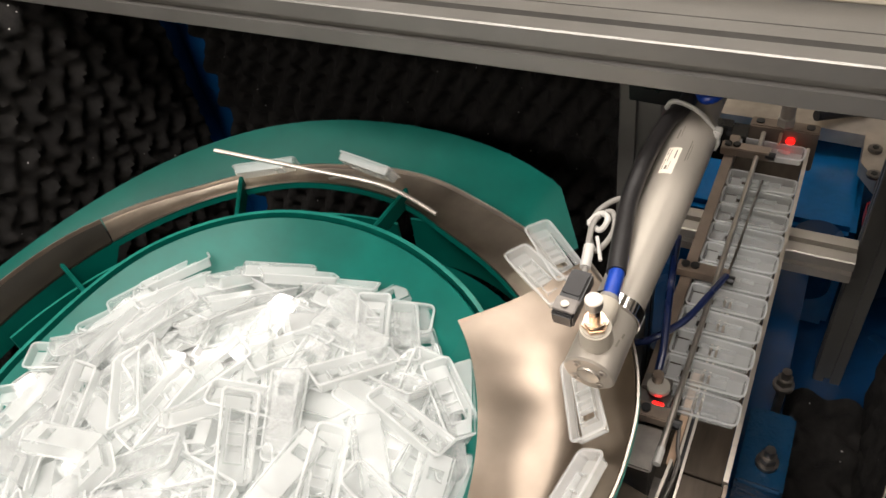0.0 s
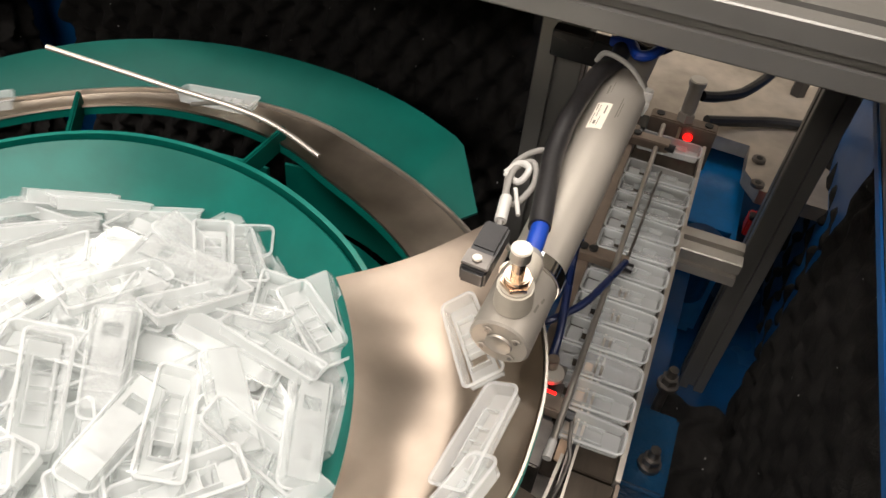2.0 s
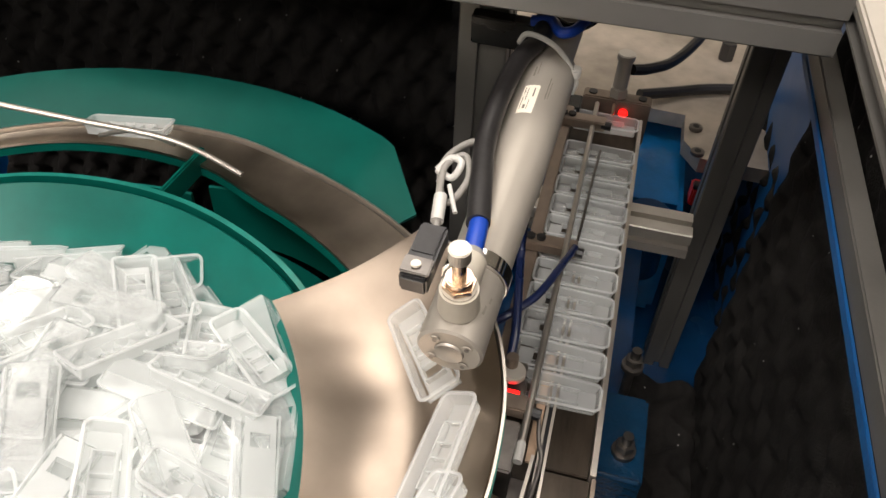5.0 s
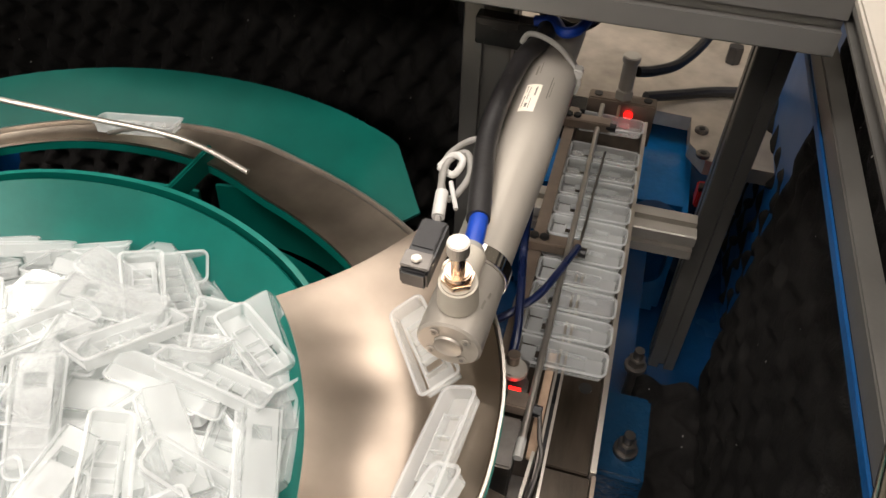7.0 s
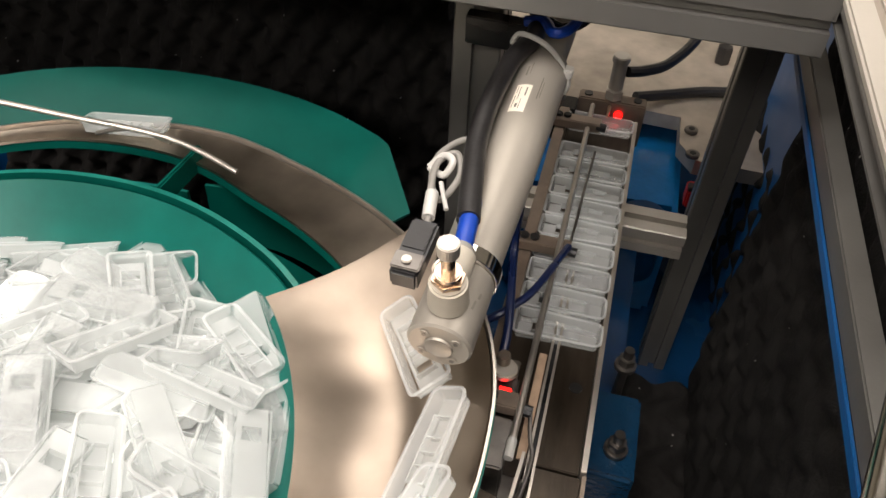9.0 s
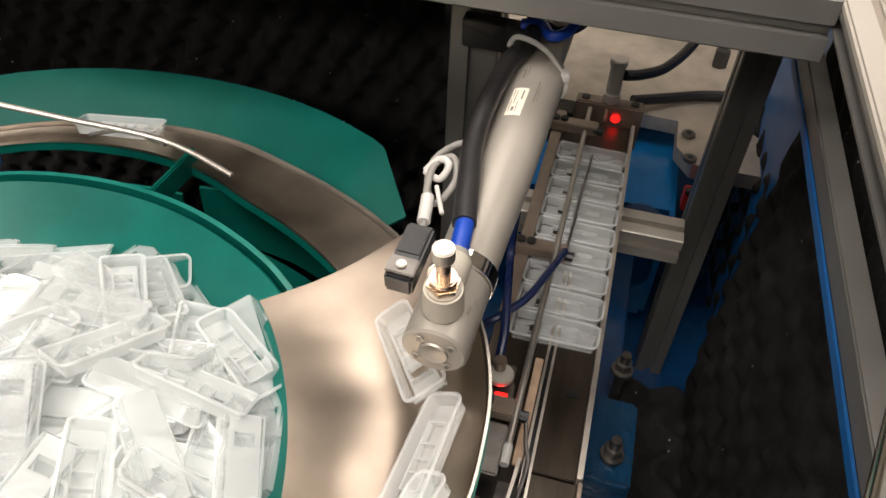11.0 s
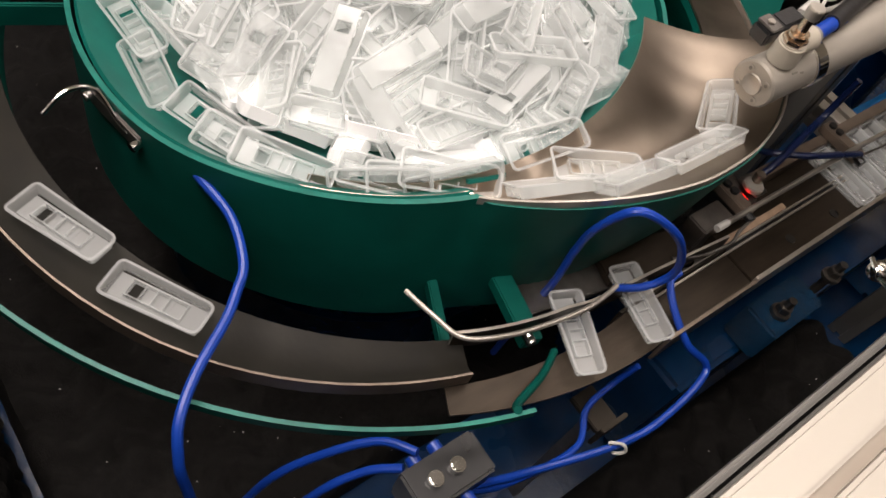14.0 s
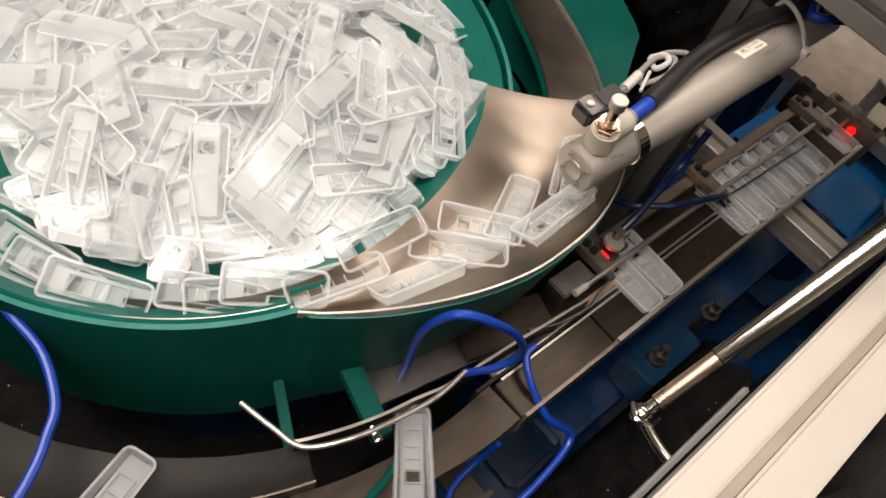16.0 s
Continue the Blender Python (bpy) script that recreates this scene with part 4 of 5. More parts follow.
# label with unreadable print
m = Matrix.Rotation(radians(-12), 4, "Y")
bm = bmesh.new()
nL = 10
Lr = [[bm.verts.new(((0.01855) * math.sin(a), y, (0.01855) * math.cos(a))) for a in span(radians(-30), radians(2), nL)] for y in (0.168, 0.196)]
for k in range(nL):
    bm.faces.new((Lr[0][k], Lr[0][k + 1], Lr[1][k + 1], Lr[1][k]))
label_part = part("label", bm, PAPER, cyl, "silver type label with small dark print")
for a, y0, y1, w in ((-26, 0.172, 0.184, 1.6), (-26, 0.187, 0.194, 1.6), (-20, 0.172, 0.176, 5), (-20, 0.180, 0.193, 1.5), (-12, 0.171, 0.181, 1.4), (-8, 0.184, 0.193, 3), (-22, 0.206, 0.216, 4), (-14, 0.208, 0.220, 1.5), (16, 0.184, 0.206, 1.8), (21, 0.186, 0.202, 1.2)):
    bm = bmesh.new()
    q = [bm.verts.new((0.01875 * math.sin(radians(b)), y, 0.01875 * math.cos(radians(b)))) for y, b in ((y0, a), (y0, a + w), (y1, a + w), (y1, a))]
    bm.faces.new(q)
    part("print_bar", bm, INK, label_part)
for a, y0, y1 in ((40, 0.018, 0.024), (46, 0.026, 0.030)):
    bm = bmesh.new()
    q = [bm.verts.new((0.0176 * math.sin(radians(b)), y, 0.0176 * math.cos(radians(b)))) for y, b in ((y0, a), (y0, a + 5), (y1, a + 7), (y1, a + 2))]
    bm.faces.new(q)
    part("print_bar", bm, INK, cyl)
# reed switch on its band
reed = part("reed_switch", B(-0.036, -0.0205, 0.026, 0.066, 0.004, 0.0165, bevel=0.0015), BLACK, cyl, "black reed switch")
part("switch_plate", B(-0.0362, -0.0203, 0.0285, 0.040, 0.0166, 0.0185, bevel=0.0006), DARKSTEEL, reed)
part("window_plate", B(-0.0345, -0.0225, 0.044, 0.062, 0.0166, 0.0172), RUBBER, reed)
bm = bmesh.new()
rod(bm, (-0.0285, 0.034, 0.0186), (-0.0285, 0.034, 0.0202), 0.0028, n=18, bevel=0.0005)
part("screw", bm, WORN, reed)
part("switch_cable", tube(bmesh.new(), [(-0.0285, 0.066, 0.010), (-0.031, 0.080, 0.012), (-0.036, 0.098, 0.012), (-0.037, 0.114, 0.014), (-0.028, 0.122, 0.016), (-0.022, 0.108, 0.012), (-0.029, 0.092, 0.006), (-0.038, 0.104, 0.006), (-0.040, 0.122, 0.010), (-0.030, 0.138, 0.012), (-0.018, 0.145, 0.008)], 0.0021), CABLE, cyl, "coiled grey switch cable")
part("cable_sleeve", tube(bmesh.new(), [(-0.0295, 0.072, 0.0112), (-0.033, 0.090, 0.0125)], 0.0038, 14, 0), WHITE, cyl, "white cable marker")
part("knot_tie", tube(bmesh.new(), [(-0.042, 0.112, 0.010), (-0.035, 0.118, 0.016), (-0.028, 0.114, 0.017), (-0.032, 0.108, 0.010), (-0.042, 0.112, 0.010)], 0.0022), WHITE, cyl)
part("tie_tail", tube(bmesh.new(), [(-0.031, 0.100, 0.012), (-0.022, 0.082, 0.010)], 0.0014, 8, 0), WHITE, cyl)
part("piston_rod", lathe([(0.2925, 0.006), (0.40, 0.006)], 20), CHROME, cyl)
part("mount_arm", B(-0.070, -0.013, 0.280, 0.292, -0.02, 0.004, bevel=0.001), BLACK, cyl)
tagged(part("air_tube", tube(bmesh.new(), [(-0.002, 0.601, 0.519), (0.012, 0.598, 0.522), (0.020, 0.585, 0.522), (0.030, 0.590, 0.524), (0.036, 0.612, 0.53), (0.034, 0.64, 0.545)], 0.0038), TUBEBLUE), "bright blue air tube curling over the cylinder end", "air tube", "air tubes")
tagged(part("air_tube", tube(bmesh.new(), [(0.000, 0.612, 0.515), (0.014, 0.606, 0.518), (0.026, 0.597, 0.520), (0.040, 0.605, 0.526), (0.045, 0.625, 0.54)], 0.0036), TUBEDARK), "navy air tube curling over the cylinder end", "air tube", "air tubes")

# ---- pick-up head ----
pick = thing("pickup_head", "grey slotted steel pick-up head with gripper blocks", "gripper", (0.066, 0.836, 0.303))
for x0, x1, y0, zt in ((-0.036, -0.014, 0.004, 0.125), (-0.0135, 0.0135, -0.004, 0.118), (0.014, 0.036, 0.004, 0.098)):
    pl = part("finger_plate", B(x0, x1, y0, y0 + 0.014, 0.010 if x0 > -0.03 and x0 < 0 else 0.028, zt, bevel=0.0012), PALEALU, pick)
    for z in ((0.062,) if x0 < -0.03 or x0 > 0 else (0.04, 0.075)):
        bm = bmesh.new()
        xm = (x0 + x1) / 2
        rod(bm, (xm, y0 - 0.0002, z), (xm, y0 - 0.0008, z), 0.0075, n=20)
        part("hole", bm, BLACK, pl)
for x in (-0.040, 0.040):
    part("gripper_block", B(x - 0.011, x + 0.011, -0.004, 0.012, 0.012, 0.026, bevel=0.001), WORN, pick)
    for d in (-0.005, 0.005):
        part("gripper_pin", B(x - 0.0095, x + 0.0095, -0.010, -0.0042, 0.017 + d * 0.8 - 0.002, 0.017 + d * 0.8 + 0.002, bevel=0.0006), CHROME, pick)
part("carriage", B(-0.03, 0.034, 0.0185, 0.045, 0.06, 0.16, bevel=0.002), ALU, pick)
bm = bmesh.new()
rod(bm, (0.012, 0.008, 0.1185), (0.012, 0.008, 0.135), 0.012, n=24, bevel=0.001)
part("collar", bm, CHROME, pick)
part("lift_rod", B(-0.012, 0.012, 0.022, 0.040, 0.1602, 0.42, bevel=0.001), ALU, pick)

# ---- clips ----


def clip_mesh(name, mats, simple=False):
    """Tray-shaped clip, 72 x 28 x 10 mm: a rounded flange, drafted walls, a floor with openings and a ribbed channel."""
    bm = bmesh.new()
    L, W0, W1, h = 0.036, 0.0147, 0.0130, 0.0098
    steps = 2 if simple else 4

    def ring(inset, z):
        pts = []
        for sx, sy, a0 in ((1, 1, 0), (-1, 1, 90), (-1, -1, 180), (1, -1, 270)):
            r = 0.0062 if sx > 0 else 0.0045
            cx, cy = sx * (L - r), sy * ((W1 if sx > 0 else W0) - r)
            rr = max(r - inset, 0.0008)
            push = min(0.0, r - inset - 0.0008)
            for a in span(a0, a0 + 90, steps):
                pts.append((cx + sx * push + rr * math.cos(radians(a)), cy + sy * push + rr * math.sin(radians(a)), z))
        return [bm.verts.new(p) for p in pts]

    def skin(rings):
        n = len(rings[0])
        for a, b in zip(rings, rings[1:]):
            for k in range(n):
                bm.faces.new((a[k], a[(k + 1) % n], b[(k + 1) % n], b[k]))

    if simple:
        skin([ring(0.0028, 0.0), ring(0.0, h), ring(0.0022, h), ring(0.0038, 0.003)])
        bm.faces.new(ring(0.0036, 0.003))
        return mesh_of(bm, name, mats, 50)
    skin([ring(0.0032, 0.0), ring(0.0014, h - 0.0014), ring(0.0002, h - 0.0013), ring(0.0, h - 0.0004), ring(0.0005, h), ring(0.0018, h), ring(0.0024, h - 0.0007), ring(0.0041, 0.0014), ring(0.0032, 0.0)])
    rim_faces = {f for f in bm.faces if f.calc_center_median().z > h - 0.0016}
    xs = [-0.0322, -0.0215, -0.0205, -0.0115, -0.0105, -0.0035, -0.0025, 0.0055, 0.0065, 0.0095, 0.0185, 0.0195, 0.0322]
    ys = [-0.0090, -0.0067, -0.0057, 0.0057, 0.0067, 0.0090]
    low, open_cell = 0.0003, (2, 2)

    def top_of(i, j):
        if not (0 <= i < len(xs) - 1 and 0 <= j < len(ys) - 1) or (i, j) == open_cell:
            return low
        if j in (1, 3) and 1 <= i <= 10:
            return 0.0062
        if j == 2 and i in (1, 3, 5, 7, 10):
            return 0.0056
        return 0.0007 if j == 2 and i in (6, 9) else 0.0013

    seen = {}

    def at(i, j, z):
        if (i, j, z) not in seen:
            seen[i, j, z] = bm.verts.new((xs[i], ys[j], z))
        return seen[i, j, z]

    for i in range(len(xs) - 1):
        for j in range(len(ys) - 1):
            z = top_of(i, j)
            if z > low:
                for q in (z, low):
                    bm.faces.new((at(i, j, q), at(i + 1, j, q), at(i + 1, j + 1, q), at(i, j + 1, q)))
            for di, dj, e in ((1, 0, ((i + 1, j), (i + 1, j + 1))), (0, 1, ((i, j + 1), (i + 1, j + 1))), (-1, 0, ((i, j), (i, j + 1))), (0, -1, ((i, j), (i + 1, j)))):
                w = top_of(i + di, j + dj)
                if w < z:
                    bm.faces.new((at(*e[0], z), at(*e[1], z), at(*e[1], w), at(*e[0], w)))
    # small gussets tie the floor to the walls
    foot = [v for v in bm.verts if v.co.z < 0.0001]
    for i in (0, len(xs) - 1):
        for j in (0, len(ys) - 1):
            c = at(i, j, low)
            a, b = sorted(foot, key=lambda v: (v.co - c.co).length)[:2]
            bm.faces.new((c, a, b))
    for f in bm.faces:
        f.material_index = 1 if f in rim_faces and len(mats) > 1 else 0
    return mesh_of(bm, name, mats, 40)


CLIP_ME = clip_mesh("clip", [CLIP, CLIPRIM])
CLIP_LABEL = "translucent milky plastic clip"


def clip(m, label, group):
    ob = new("plastic_clip", CLIP_ME)
    ob.matrix_basis = m
    return tagged(ob, label, "clip", group)


rng = random.Random(7)


def heap_height(x, y):
    r = math.hypot(x - CX, y - CY)
    th = math.degrees(math.atan2(y - CY, x - CX))
    fall = 0.040 if -25 < th < 50 else 0.052
    return 0.424 - fall * (r / 0.2) ** 2.4 + 0.004 * noise.noise((x * 12, y * 14, 3.1))


def heap_pose(x, y, z, tilt):
    ax = rng.uniform(0, 6.283)
    return Matrix.Translation((x, y, z)) @ Matrix.Rotation(radians(rng.gauss(0, tilt)), 4, Vector((math.cos(ax), math.sin(ax), 0))) @ Matrix.Rotation(rng.uniform(0, 6.283), 4, "Z") @ Matrix.Rotation(math.pi if rng.random() < 0.4 else 0.0, 4, "X")


def edge_of_heap(th):
    th %= 360
    if th < 45 or th > 345:
        return 0.206
    return 0.188 if th < 86 else (0.168 if th < 150 else (0.203 if th > 200 else 0.186))


def heap_limit(th):
    """How far from the middle the ends of heaped clips may reach."""
    th %= 360
    if th < 48 or th > 338:
        return 0.2165
    return 0.213 if th < 86 else (0.190 if th < 150 else 0.222)


# the heap is laid clip by clip on a height map, so that each rests on those below it
CELL, NC = 0.004, 126
HX, HY = CX - CELL * NC / 2, CY - CELL * NC / 2
gx, gy = np.meshgrid(HX + CELL * np.arange(NC), HY + CELL * np.arange(NC), indexing="ij")
gr = np.hypot(gx - CX, gy - CY)
cone_z = np.interp(gr, [0, 0.10, 0.188, 0.206, 0.232], [0.315, 0.325, 0.350, 0.364, 0.392])


def core_z(x, y):
    th = math.degrees(math.atan2(y - CY, x - CX))
    edge = edge_of_heap(th) - 0.004
    r = math.hypot(x - CX, y - CY)
    return heap_height(x, y) - 0.037 + 0.003 * noise.noise((x * 45, y * 45, 1.7)) - 0.06 * max(0.0, r / edge - 0.9) / 0.1


hmap = np.maximum(cone_z, np.array([[core_z(gx[a, b], gy[a, b]) for b in range(NC)] for a in range(NC)]))
su, sw = np.meshgrid(np.linspace(-0.034, 0.034, 18), np.linspace(-0.0125, 0.0125, 7), indexing="ij")


def settle(x, y, tilt, rise):
    """Lays one clip on the map at x, y with a random turn and returns its pose."""
    for _ in range(40):
        yaw = rng.uniform(0, 2 * math.pi)
        c, sn = math.cos(yaw), math.sin(yaw)
        ends = [(x + k * c * 0.037 - CX, y + k * sn * 0.037 - CY) for k in (-1, 1)]
        if all(math.hypot(a, b) < heap_limit(math.degrees(math.atan2(b, a))) for a, b in ends):
            break
    else:
        return None
    px, py = x + su * c - sw * sn, y + su * sn + sw * c
    ia = np.clip(((px - HX) / CELL + 0.5).astype(int), 0, NC - 1)
    ib = np.clip(((py - HY) / CELL + 0.5).astype(int), 0, NC - 1)
    z = hmap[ia, ib]
    A = np.stack([su.ravel(), sw.ravel(), np.ones(su.size)], 1)
    ku, kw, k0 = np.linalg.lstsq(A, z.ravel(), rcond=None)[0]
    ku = max(-0.6, min(0.6, ku + math.tan(radians(rng.gauss(0, tilt)))))
    kw = max(-0.7, min(0.7, kw + math.tan(radians(rng.gauss(0, tilt * 1.5)))))
    flat = ku * su + kw * sw
    k0 = float(np.percentile(z - flat, 84))
    if k0 + rise > heap_height(x, y) - 0.001:
        return None
    top = k0 + flat + rise
    hmap[ia, ib] = np.maximum(z, top)
    a = Vector((c, sn, ku)).normalized()
    b = Vector((-sn, c, kw))
    b = (b - a * b.dot(a)).normalized()
    m = Matrix((a, b, a.cross(b))).transposed().to_4x4()
    m.translation = (x, y, k0)
    if rng.random() < 0.4:
        m = m @ Matrix.Translation((0, 0, 0.0098)) @ Matrix.Rotation(math.pi, 4, "X")
    return m


def heap_spot(reach=1.0):
    th = rng.uniform(0, 360)
    r = math.sqrt(rng.random()) * edge_of_heap(th) * reach
    return th, r, polar(r, th, 0)


# buried clips over an opaque white filler mound that stands in for scattered light
verts, faces = [], []
src = clip_mesh("buried", [CLIPFILL], True)
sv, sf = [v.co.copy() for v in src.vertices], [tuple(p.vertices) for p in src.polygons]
rings_n, around = 30, 96
for a in range(rings_n + 1):
    for b in range(around):
        th = 360 * b / around
        p = polar((edge_of_heap(th) + 0.01) * a / rings_n + 0.0005, th, 0)
        p.z = core_z(p.x, p.y)
        verts.append(p)
for a in range(rings_n):
    for b in range(around):
        c = (b + 1) % around
        faces.append((a * around + b, a * around + c, (a + 1) * around + c, (a + 1) * around + b))
for _ in range(45):
    th, r, p = heap_spot()
    m = settle(p.x, p.y, 5, 0.0045)
    if m is None:
        continue
    k = len(verts)
    verts += [m @ v for v in sv]
    faces += [tuple(i + k for i in f) for f in sf]
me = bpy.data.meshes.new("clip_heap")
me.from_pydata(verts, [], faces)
me.materials.append(CLIPFILL)
tagged(new("clip_heap", me), "buried milky clips joined to an opaque white filler mound", "clip heap", kind="stuff")
bpy.data.meshes.remove(src)

# clips on top of the heap, each its own thing
heap, spots, tries = [], [], 0
while len(spots) < 280 and tries < 12000:
    tries += 1
    th, r, p = heap_spot()
    near = 0.021 if len(spots) < 120 else 0.013
    if all((p.x - a) ** 2 + (p.y - b) ** 2 > near ** 2 for a, b in spots[-100:]):
        m = settle(p.x, p.y, 6, 0.005)
        if m is None:
            continue
        spots.append((p.x, p.y))
        heap.append((th, r, clip(m, CLIP_LABEL + ", lying on the heap", "clips on the heap")))
# clips climbing between heap and rim
for th in (150, 161, 170, 178, 187, 195, 204, 221, 238, 253, 268, 285, 299, 314, 329, 276, 306):
    r = (rim_r(th) - 0.028 - rng.uniform(0, 0.010))
    m = Matrix.Translation(polar(r, th, rim_z(th) - 0.017 + rng.uniform(-0.004, 0.003))) @ Matrix.Rotation(radians(th + 90 + rng.gauss(0, 10)), 4, "Z") @ Matrix.Rotation(radians(rng.uniform(0, 26)), 4, "X")
    heap.append((th, r, clip(m, CLIP_LABEL + ", climbing along the bowl rim", "clips on the heap")))
for _ in range(60):
    m = heap_pose(0.09 + rng.uniform(-0.225, 0.06), 0.655 + rng.uniform(0.012, 0.05), ZT + 0.004 + rng.uniform(0, 0.012), 10)
    if _ < 30:
        clip(m, CLIP_LABEL + ", loose in the bin", "clips in the bin")


def on_chute(th, k, yaw=0.0, lift=0.0025, bank=None):
    """A clip lying along the chute at an angle, k of the way from inner to outer edge."""
    p, e = chute(th, k), 0.02
    radial = (chute(th, min(1, k + e)) - chute(th, k - e)).normalized()
    along = (chute(th + 1, k) - chute(th - 1, k)).normalized()
    up = radial.cross(along).normalized()
    if bank is not None:
        up = (up + bank * -radial).normalized()
    a = (along - up * along.dot(up)).normalized()
    m = Matrix((a, up.cross(a), up)).transposed().to_4x4()
    inward = max(0.0, min(1.0, (-8 - th) / 10))
    p = p + (Vector((CX, CY, p.z)) - p).normalized() * 0.015 * inward
    return Matrix.Translation(p + up * (lift + 0.004 * inward)) @ m @ Matrix.Rotation(radians(yaw), 4, "Z")


def on_spiral(th, across=0.5, yaw=0.0, lift=0.003, roll=0.0):
    p = polar(tin_r(th) + tw(th) * across, th, tz(th) + lift)
    return Matrix.Translation(p) @ Matrix.Rotation(radians(th + 90 + yaw), 4, "Z") @ Matrix.Rotation(radians(roll), 4, "X")


def on_track(y, yaw=0.0, x=0.0635):
    return pose(x, y, 0.2936, 0, 0, yaw)


# ---- motion ----
PICKS = (1.3, 3.62, 5.92, 8.2, 10.5, 12.8, 15.1)


def motions():
    # pick-up head: dives to the track, lifts one clip and carries it back
    down, rows = pose(0.066, 0.836, 0.303), []

    def lifted(dz, dy=0.0):
        return pose(0.066, 0.836 + dy, 0.303 + dz)

    rows.append((0.0, lifted(0.21, 0.30)))
    for t in PICKS:
        rows += [(t - 0.62, lifted(0.21, 0.30)), (t - 0.48, lifted(0.21, 0.0)), (t - 0.32, lifted(0.07)), (t - 0.2, lifted(0.0)), (t + 0.22, lifted(0.0)), (t + 0.4, lifted(0.075)), (t + 0.58, lifted(0.21, 0.02)), (t + 0.8, lifted(0.21, 0.55)), (t + 0.95, lifted(0.03, 0.55)), (t + 1.1, lifted(0.21, 0.5))]
    rows = [r for r in rows if r[0] < 15.95] + [(16.0, lifted(0.10, 0.55))]
    walk(pick, rows)

    # clips queued on the linear track step forward at each pick
    pitch, first = 0.0302, 0.795
    for k in range(14):
        late = 0.0 if k < 12 else (-0.115 if k == 12 else -0.16)
        y = lambda n: first - pitch * (k - n) + (0.0 if n <= k else 0.0)
        ob = clip(on_track(y(0)), CLIP_LABEL + ", queued across the linear track", "clips on the linear track")
        rows = [(0.0, on_track(y(0) + late)), (0.75, on_track(y(0) + late * 0.35)), (1.2, on_track(y(0)))]
        if k == 0:
            rows = [(0.0, on_track(y(0) + 0.03)), (1.2, on_track(y(0) + 0.03))]
        for n, t in enumerate(PICKS):
            here = y(n) + (0.03 if k == n else 0.0)
            if n < k:
                rows += [(t + 0.45, on_track(y(n))), (t + 0.75, on_track(y(n + 1) + (0.03 if k == n + 1 else 0.0)))]
            elif n == k:
                c = on_track(here)
                at = lambda dz, dy: Matrix.Translation((0, dy, dz)) @ c
                rows += [(t + 0.22, c), (t + 0.4, at(0.075, 0)), (t + 0.58, at(0.21, 0.02)), (t + 0.8, at(0.21, 0.55)), (t + 0.93, at(-0.068 + 0.002, 0.56 + 0.03 * (k % 3) - 0.03 * 1))]
        rows = [r for r in rows if r[0] < 16.0]
        rows.append((16.0, rows[-1][1]))
        walk(ob, rows)

    # the heap creeps round while the bowl shakes
    turn = lambda t: (-13.0 + 13.0 * min(t, 1.4) / 1.4) if t <= 11.6 else 10.0 * (t - 11.6)
    for th, r, ob in heap:
        rate, m0 = (r / 0.2) * (0.85 + 0.3 * ((th * 7.3) % 1)), ob.matrix_basis.copy()
        rows = []
        for t in (0.0, 0.7, 1.4, 11.6, 12.5, 13.5, 14.5, 15.3, 16.0):
            a = turn(t) * rate
            if r > 0.205 and t > 11.6:
                a = min(a, 18.0 + 10 * ((th * 3.1) % 1))
            spin = Matrix.Translation((CX, CY, 0)) @ Matrix.Rotation(radians(a), 4, "Z") @ Matrix.Translation((-CX, -CY, 0))
            if r > 0.205:
                n = th + a
                dz = (rim_z(n) - rim_z(th)) if n < 338 else (chute(n - 360, 0.8).z - rim_z(th) + 0.008)
                spin = Matrix.Translation((0, 0, dz)) @ spin
            rows.append((t, spin @ m0))
        walk(ob, rows)

    # clips on the chute
    lab = CLIP_LABEL + ", sliding along the stainless chute"

    def slide(keys):
        ob = clip(on_chute(*keys[0][1:]), lab, "clips on the chute")
        rows = [(k[0], on_chute(*k[1:])) for k in keys]
        if rows[-1][0] < 16.0:
            rows.append((16.0, rows[-1][1]))
        walk(ob, rows)

    slide([(0.0, 24, 0.72, 10), (1.0, 27, 0.70, 9), (1.5, 29.7, 0.68, 8), (11.6, 29.7, 0.68, 8), (13.0, 27.5, 0.68, 10), (16.0, 31, 0.74, 6)])
    slide([(0.0, 8, 0.80, -6), (0.5, 10.5, 0.80, -8), (1.0, 13, 0.78, -12), (1.5, 15, 0.77, -15), (11.6, 15, 0.77, -15), (13.0, 13, 0.75, -18), (14.0, 16, 0.80, -12), (16.0, 20.5, 0.80, -14)])
    slide([(0.0, -12, 0.62, 4), (0.7, -3, 0.70, -4), (1.5, 4.6, 0.78, -12), (2.0, 5.6, 0.78, -12), (11.6, 5.6, 0.78, -12), (12.5, -1, 0.46, -22), (13.0, -3.4, 0.38, -25), (14.0, 1, 0.42, -24), (14.5, 6, 0.42, -32), (16.0, 13, 0.45, -56)])
    slide([(0.0, -32, 0.2, 4), (1.5, -20, 0.25, 4), (11.6, -20, 0.25, 4), (12.0, -14, 0.4, 6), (12.5, -8, 0.55, 8), (13.0, -4, 0.62, 6), (14.0, 3, 0.78, 10), (14.5, 6, 0.76, -12), (16.0, 19, 0.52, 16)])
    slide([(0.0, -42, 0.15, 4), (11.6, -34, 0.15, 4), (12.5, -23, 0.2, 6), (13.0, -20, 0.3, 4), (13.5, -14, 0.45, 4), (14.0, -9, 0.72, 8), (14.5, -6, 0.72, 8), (16.0, 6, 0.5, -46)])
    slide([(0.0, -44, 0.1, 4), (11.6, -44, 0.1, 4), (12.5, -38, 0.15, 4), (14.0, -24, 0.2, 4), (15.0, -8, 0.55, 6), (16.0, -3, 0.66, 8)])
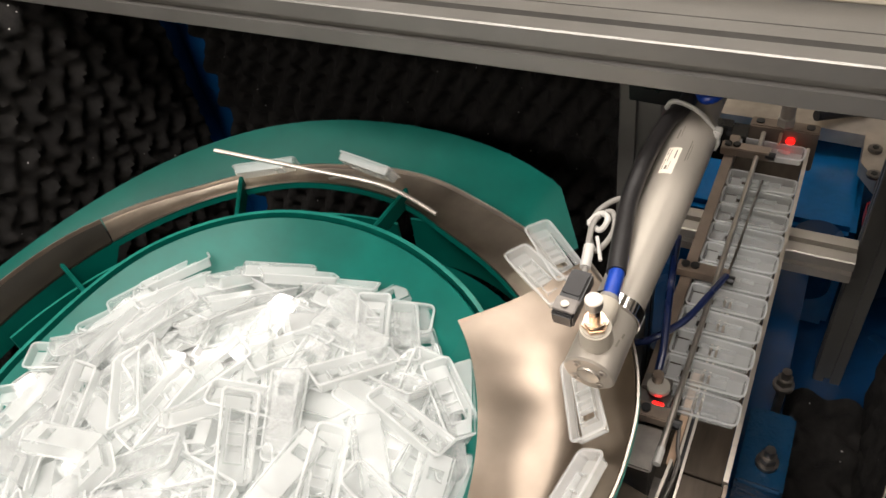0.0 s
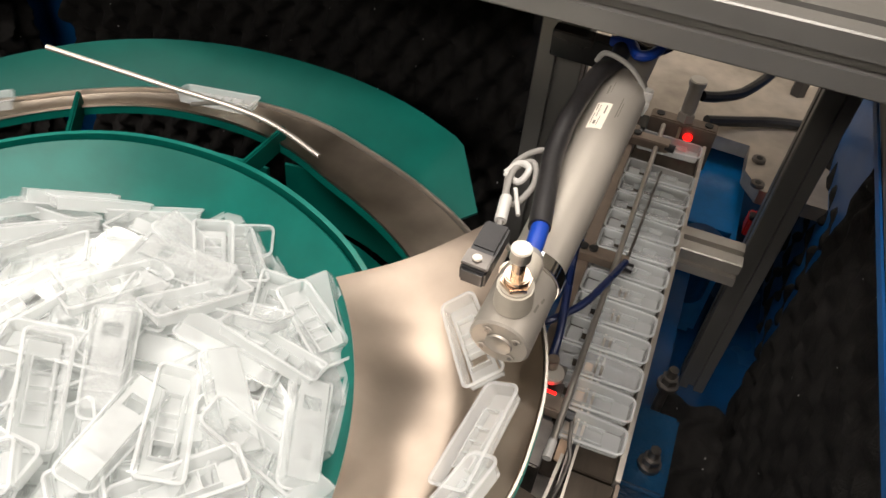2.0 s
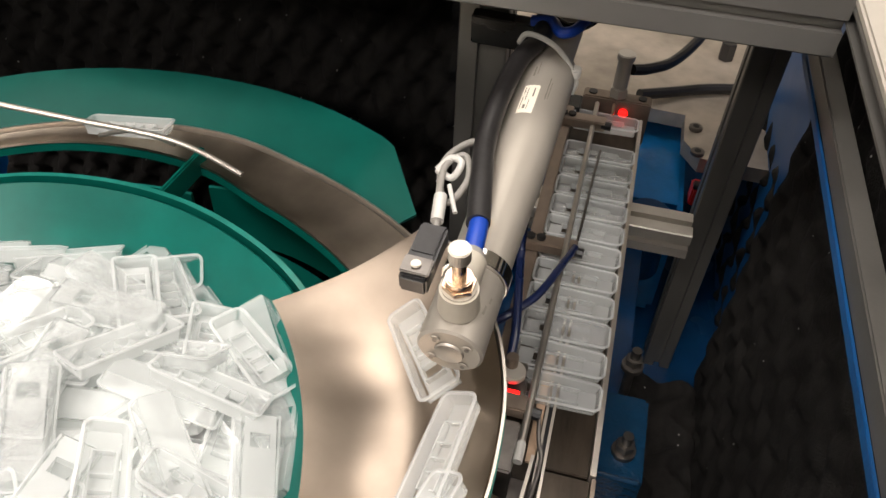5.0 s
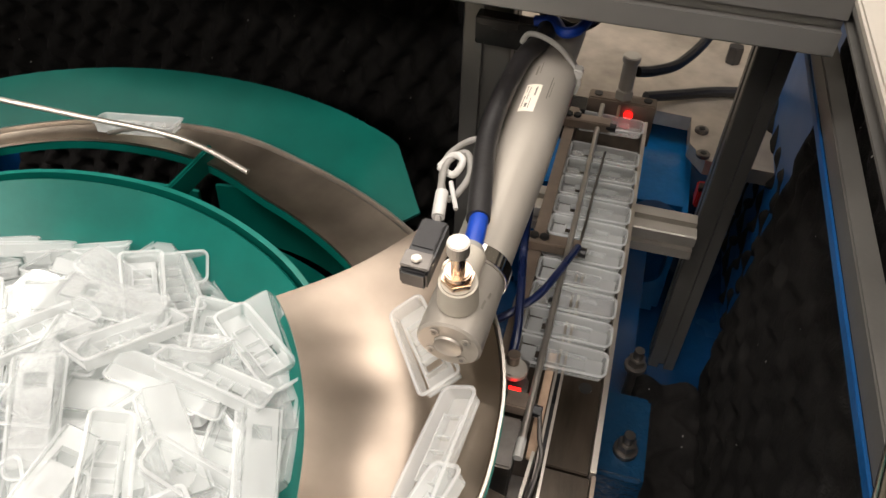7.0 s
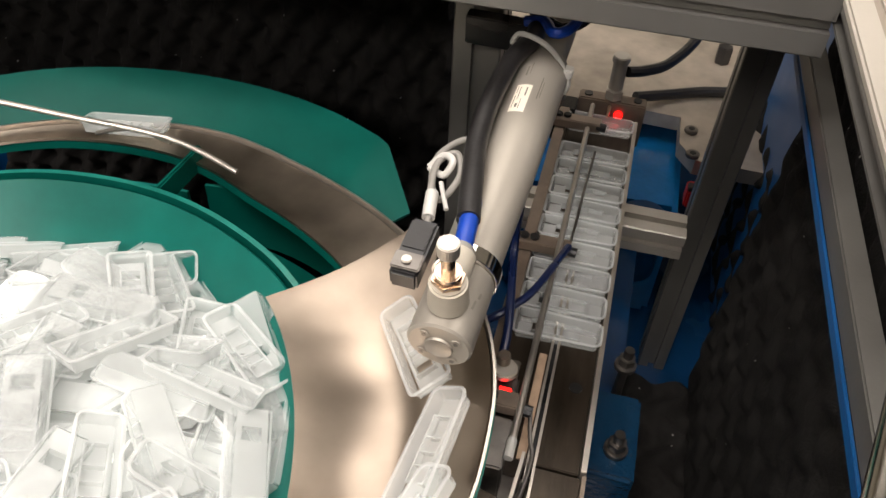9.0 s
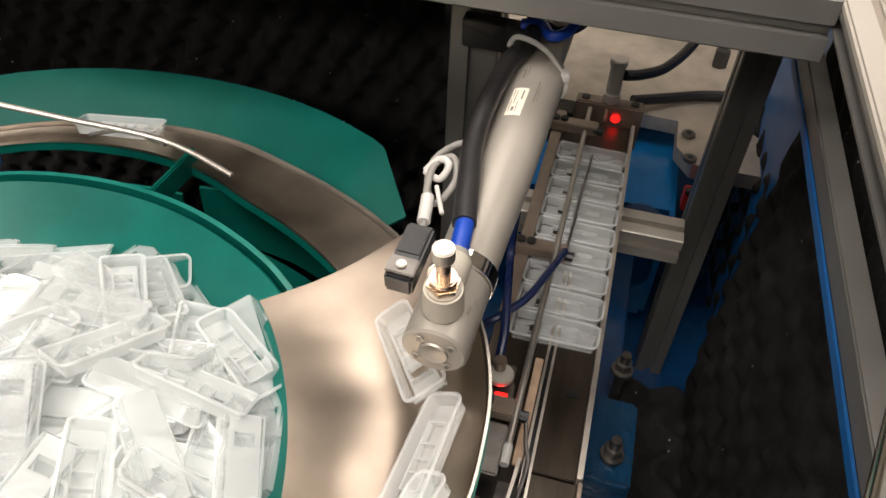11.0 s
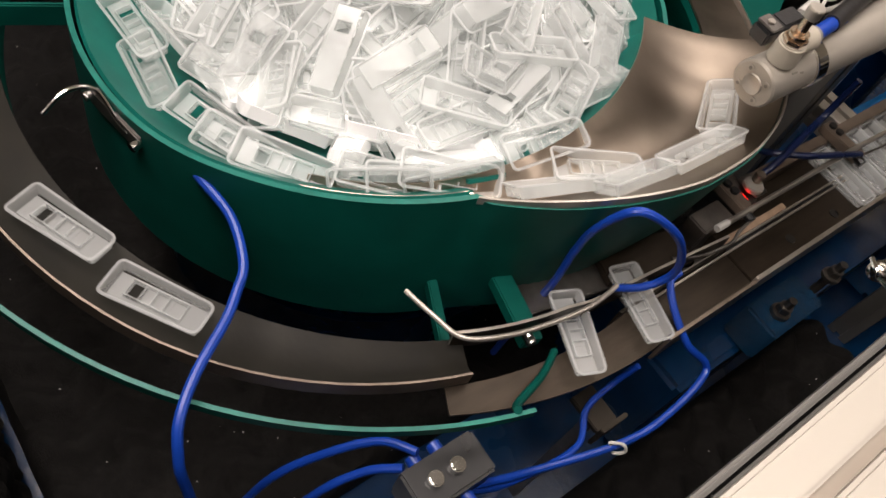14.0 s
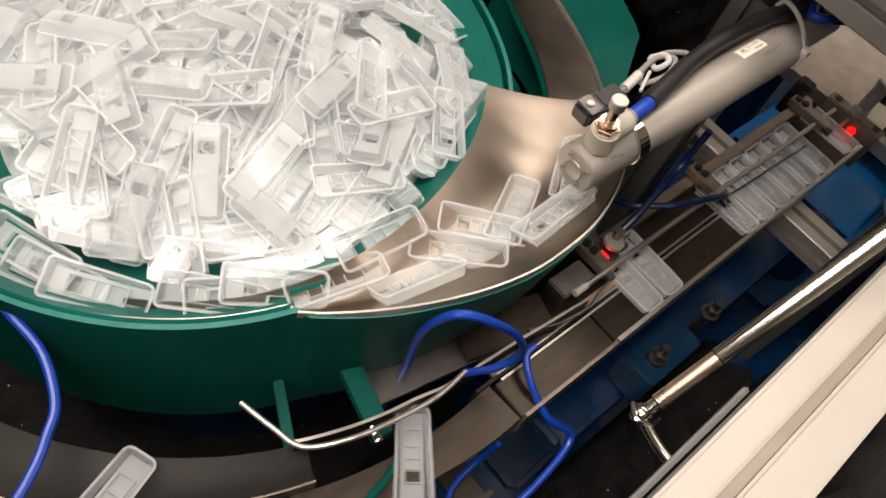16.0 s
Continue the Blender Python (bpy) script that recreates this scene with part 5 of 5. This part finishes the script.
    slide([(0.0, -46, 0.1, 4), (12.5, -46, 0.1, 4), (14.0, -36, 0.15, 4), (15.0, -22, 0.25, 4), (16.0, -14, 0.5, 6)])

    # clips running down the outer spiral track
    lab2 = CLIP_LABEL + ", on the spiral track"

    def run(keys):
        ob = clip(on_spiral(*keys[0][1:]), lab2, "clips on the spiral track")
        rows = [(k[0], on_spiral(*k[1:])) for k in keys]
        if rows[-1][0] < 16.0:
            rows.append((16.0, rows[-1][1]))
        walk(ob, rows)

    run([(0.0, 49, 0.45, 8), (0.5, 66, 0.55, 6), (1.0, 82, 0.6, 4, 0.004, 20), (1.5, 99, 0.7, 0, 0.006, 50), (1.8, 100, 0.5, 0, 0.004, 14), (16.0, 100, 0.5, 0, 0.004, 14)])
    run([(0.0, 52, 0.95, -6, 0.006), (0.5, 69, 0.95, -4, 0.006, 10), (1.0, 85, 0.9, 4, 0.006, 30), (1.5, 106, 0.7, 0, 0.007, 60), (2.2, 150, 0.5, 0), (3.2, 185, 0.5, 0), (3.6, 196, 0.5, 0), (11.6, 196, 0.5, 0), (13.0, 248, 0.5, 0), (14.0, 287, 0.4, 8), (14.5, 303, 0.6, 20), (15.0, 317, 0.8, 70), (15.5, 316, 0.9, 75), (16.0, 316, 0.9, 66)])
    run([(0.0, 97, 0.6, -16, 0.008, 62), (0.5, 110, 0.6, -8, 0.006, 60), (1.0, 126, 0.6, 0, 0.006, 60), (1.6, 150, 0.5, 0), (2.6, 182, 0.5, 0), (3.2, 205, 0.5, 0), (11.6, 205, 0.5, 0), (13.0, 264, 0.5, 0), (14.0, 301, 0.5, 2), (14.5, 310, 0.6, 10), (15.3, 324, 0.9, 60), (15.7, 338, 1.1, 60, 0.001), (16.0, 350, 1.35, 62, 0.001)])
    run([(0.0, 118, 0.6, 0, 0.006, 60), (0.5, 131, 0.6, 0, 0.006, 60), (1.0, 148, 0.5, 0), (2.0, 186, 0.5, 0), (2.8, 214, 0.5, 0), (11.6, 214, 0.5, 0), (16.0, 238, 0.5, 0)])

    # clips turning from the spiral on to the linear track
    lab3 = CLIP_LABEL + ", entering the linear track"

    def enter(keys):
        ob = clip(pose(*keys[0][1:]), lab3, "clips on the linear track")
        rows = [(k[0], pose(*k[1:])) for k in keys]
        if rows[-1][0] < 16.0:
            rows.append((16.0, rows[-1][1]))
        walk(ob, rows)

    z = 0.2960
    enter([(0.0, -0.06, -0.02, 0.311, 0, 0, 20), (11.6, -0.06, 0.0, 0.309, 0, 0, 30), (13.0, 0.045, 0.145, z + 0.004, 0, 0, -20), (13.5, 0.058, 0.176, z + 0.003, 0, 0, -18), (14.0, 0.066, 0.283, z, 0, 0, -14), (14.5, 0.066, 0.343, z, 0, 0, -6), (15.0, 0.0640, 0.385, z, 0, 0, -2), (15.5, 0.0635, 0.43, z, 0, 0, 0), (16.0, 0.0635, 0.482, z, 0, 0, 0)])
    enter([(0.0, -0.12, -0.04, 0.314, 0, 0, 0), (11.6, -0.12, -0.02, 0.312, 0, 0, 10), (12.9, 0.015, 0.09, z + 0.006, 0, 0, -40), (13.5, 0.035, 0.113, z + 0.005, 0, 0, -60), (14.0, 0.060, 0.216, z + 0.001, 0, 0, -22), (14.5, 0.064, 0.283, z, 0, 0, -14), (15.0, 0.0640, 0.352, z, 0, 0, -4), (15.5, 0.0635, 0.395, z, 0, 0, 0), (16.0, 0.0635, 0.452, z, 0, 0, 0)])


motions()
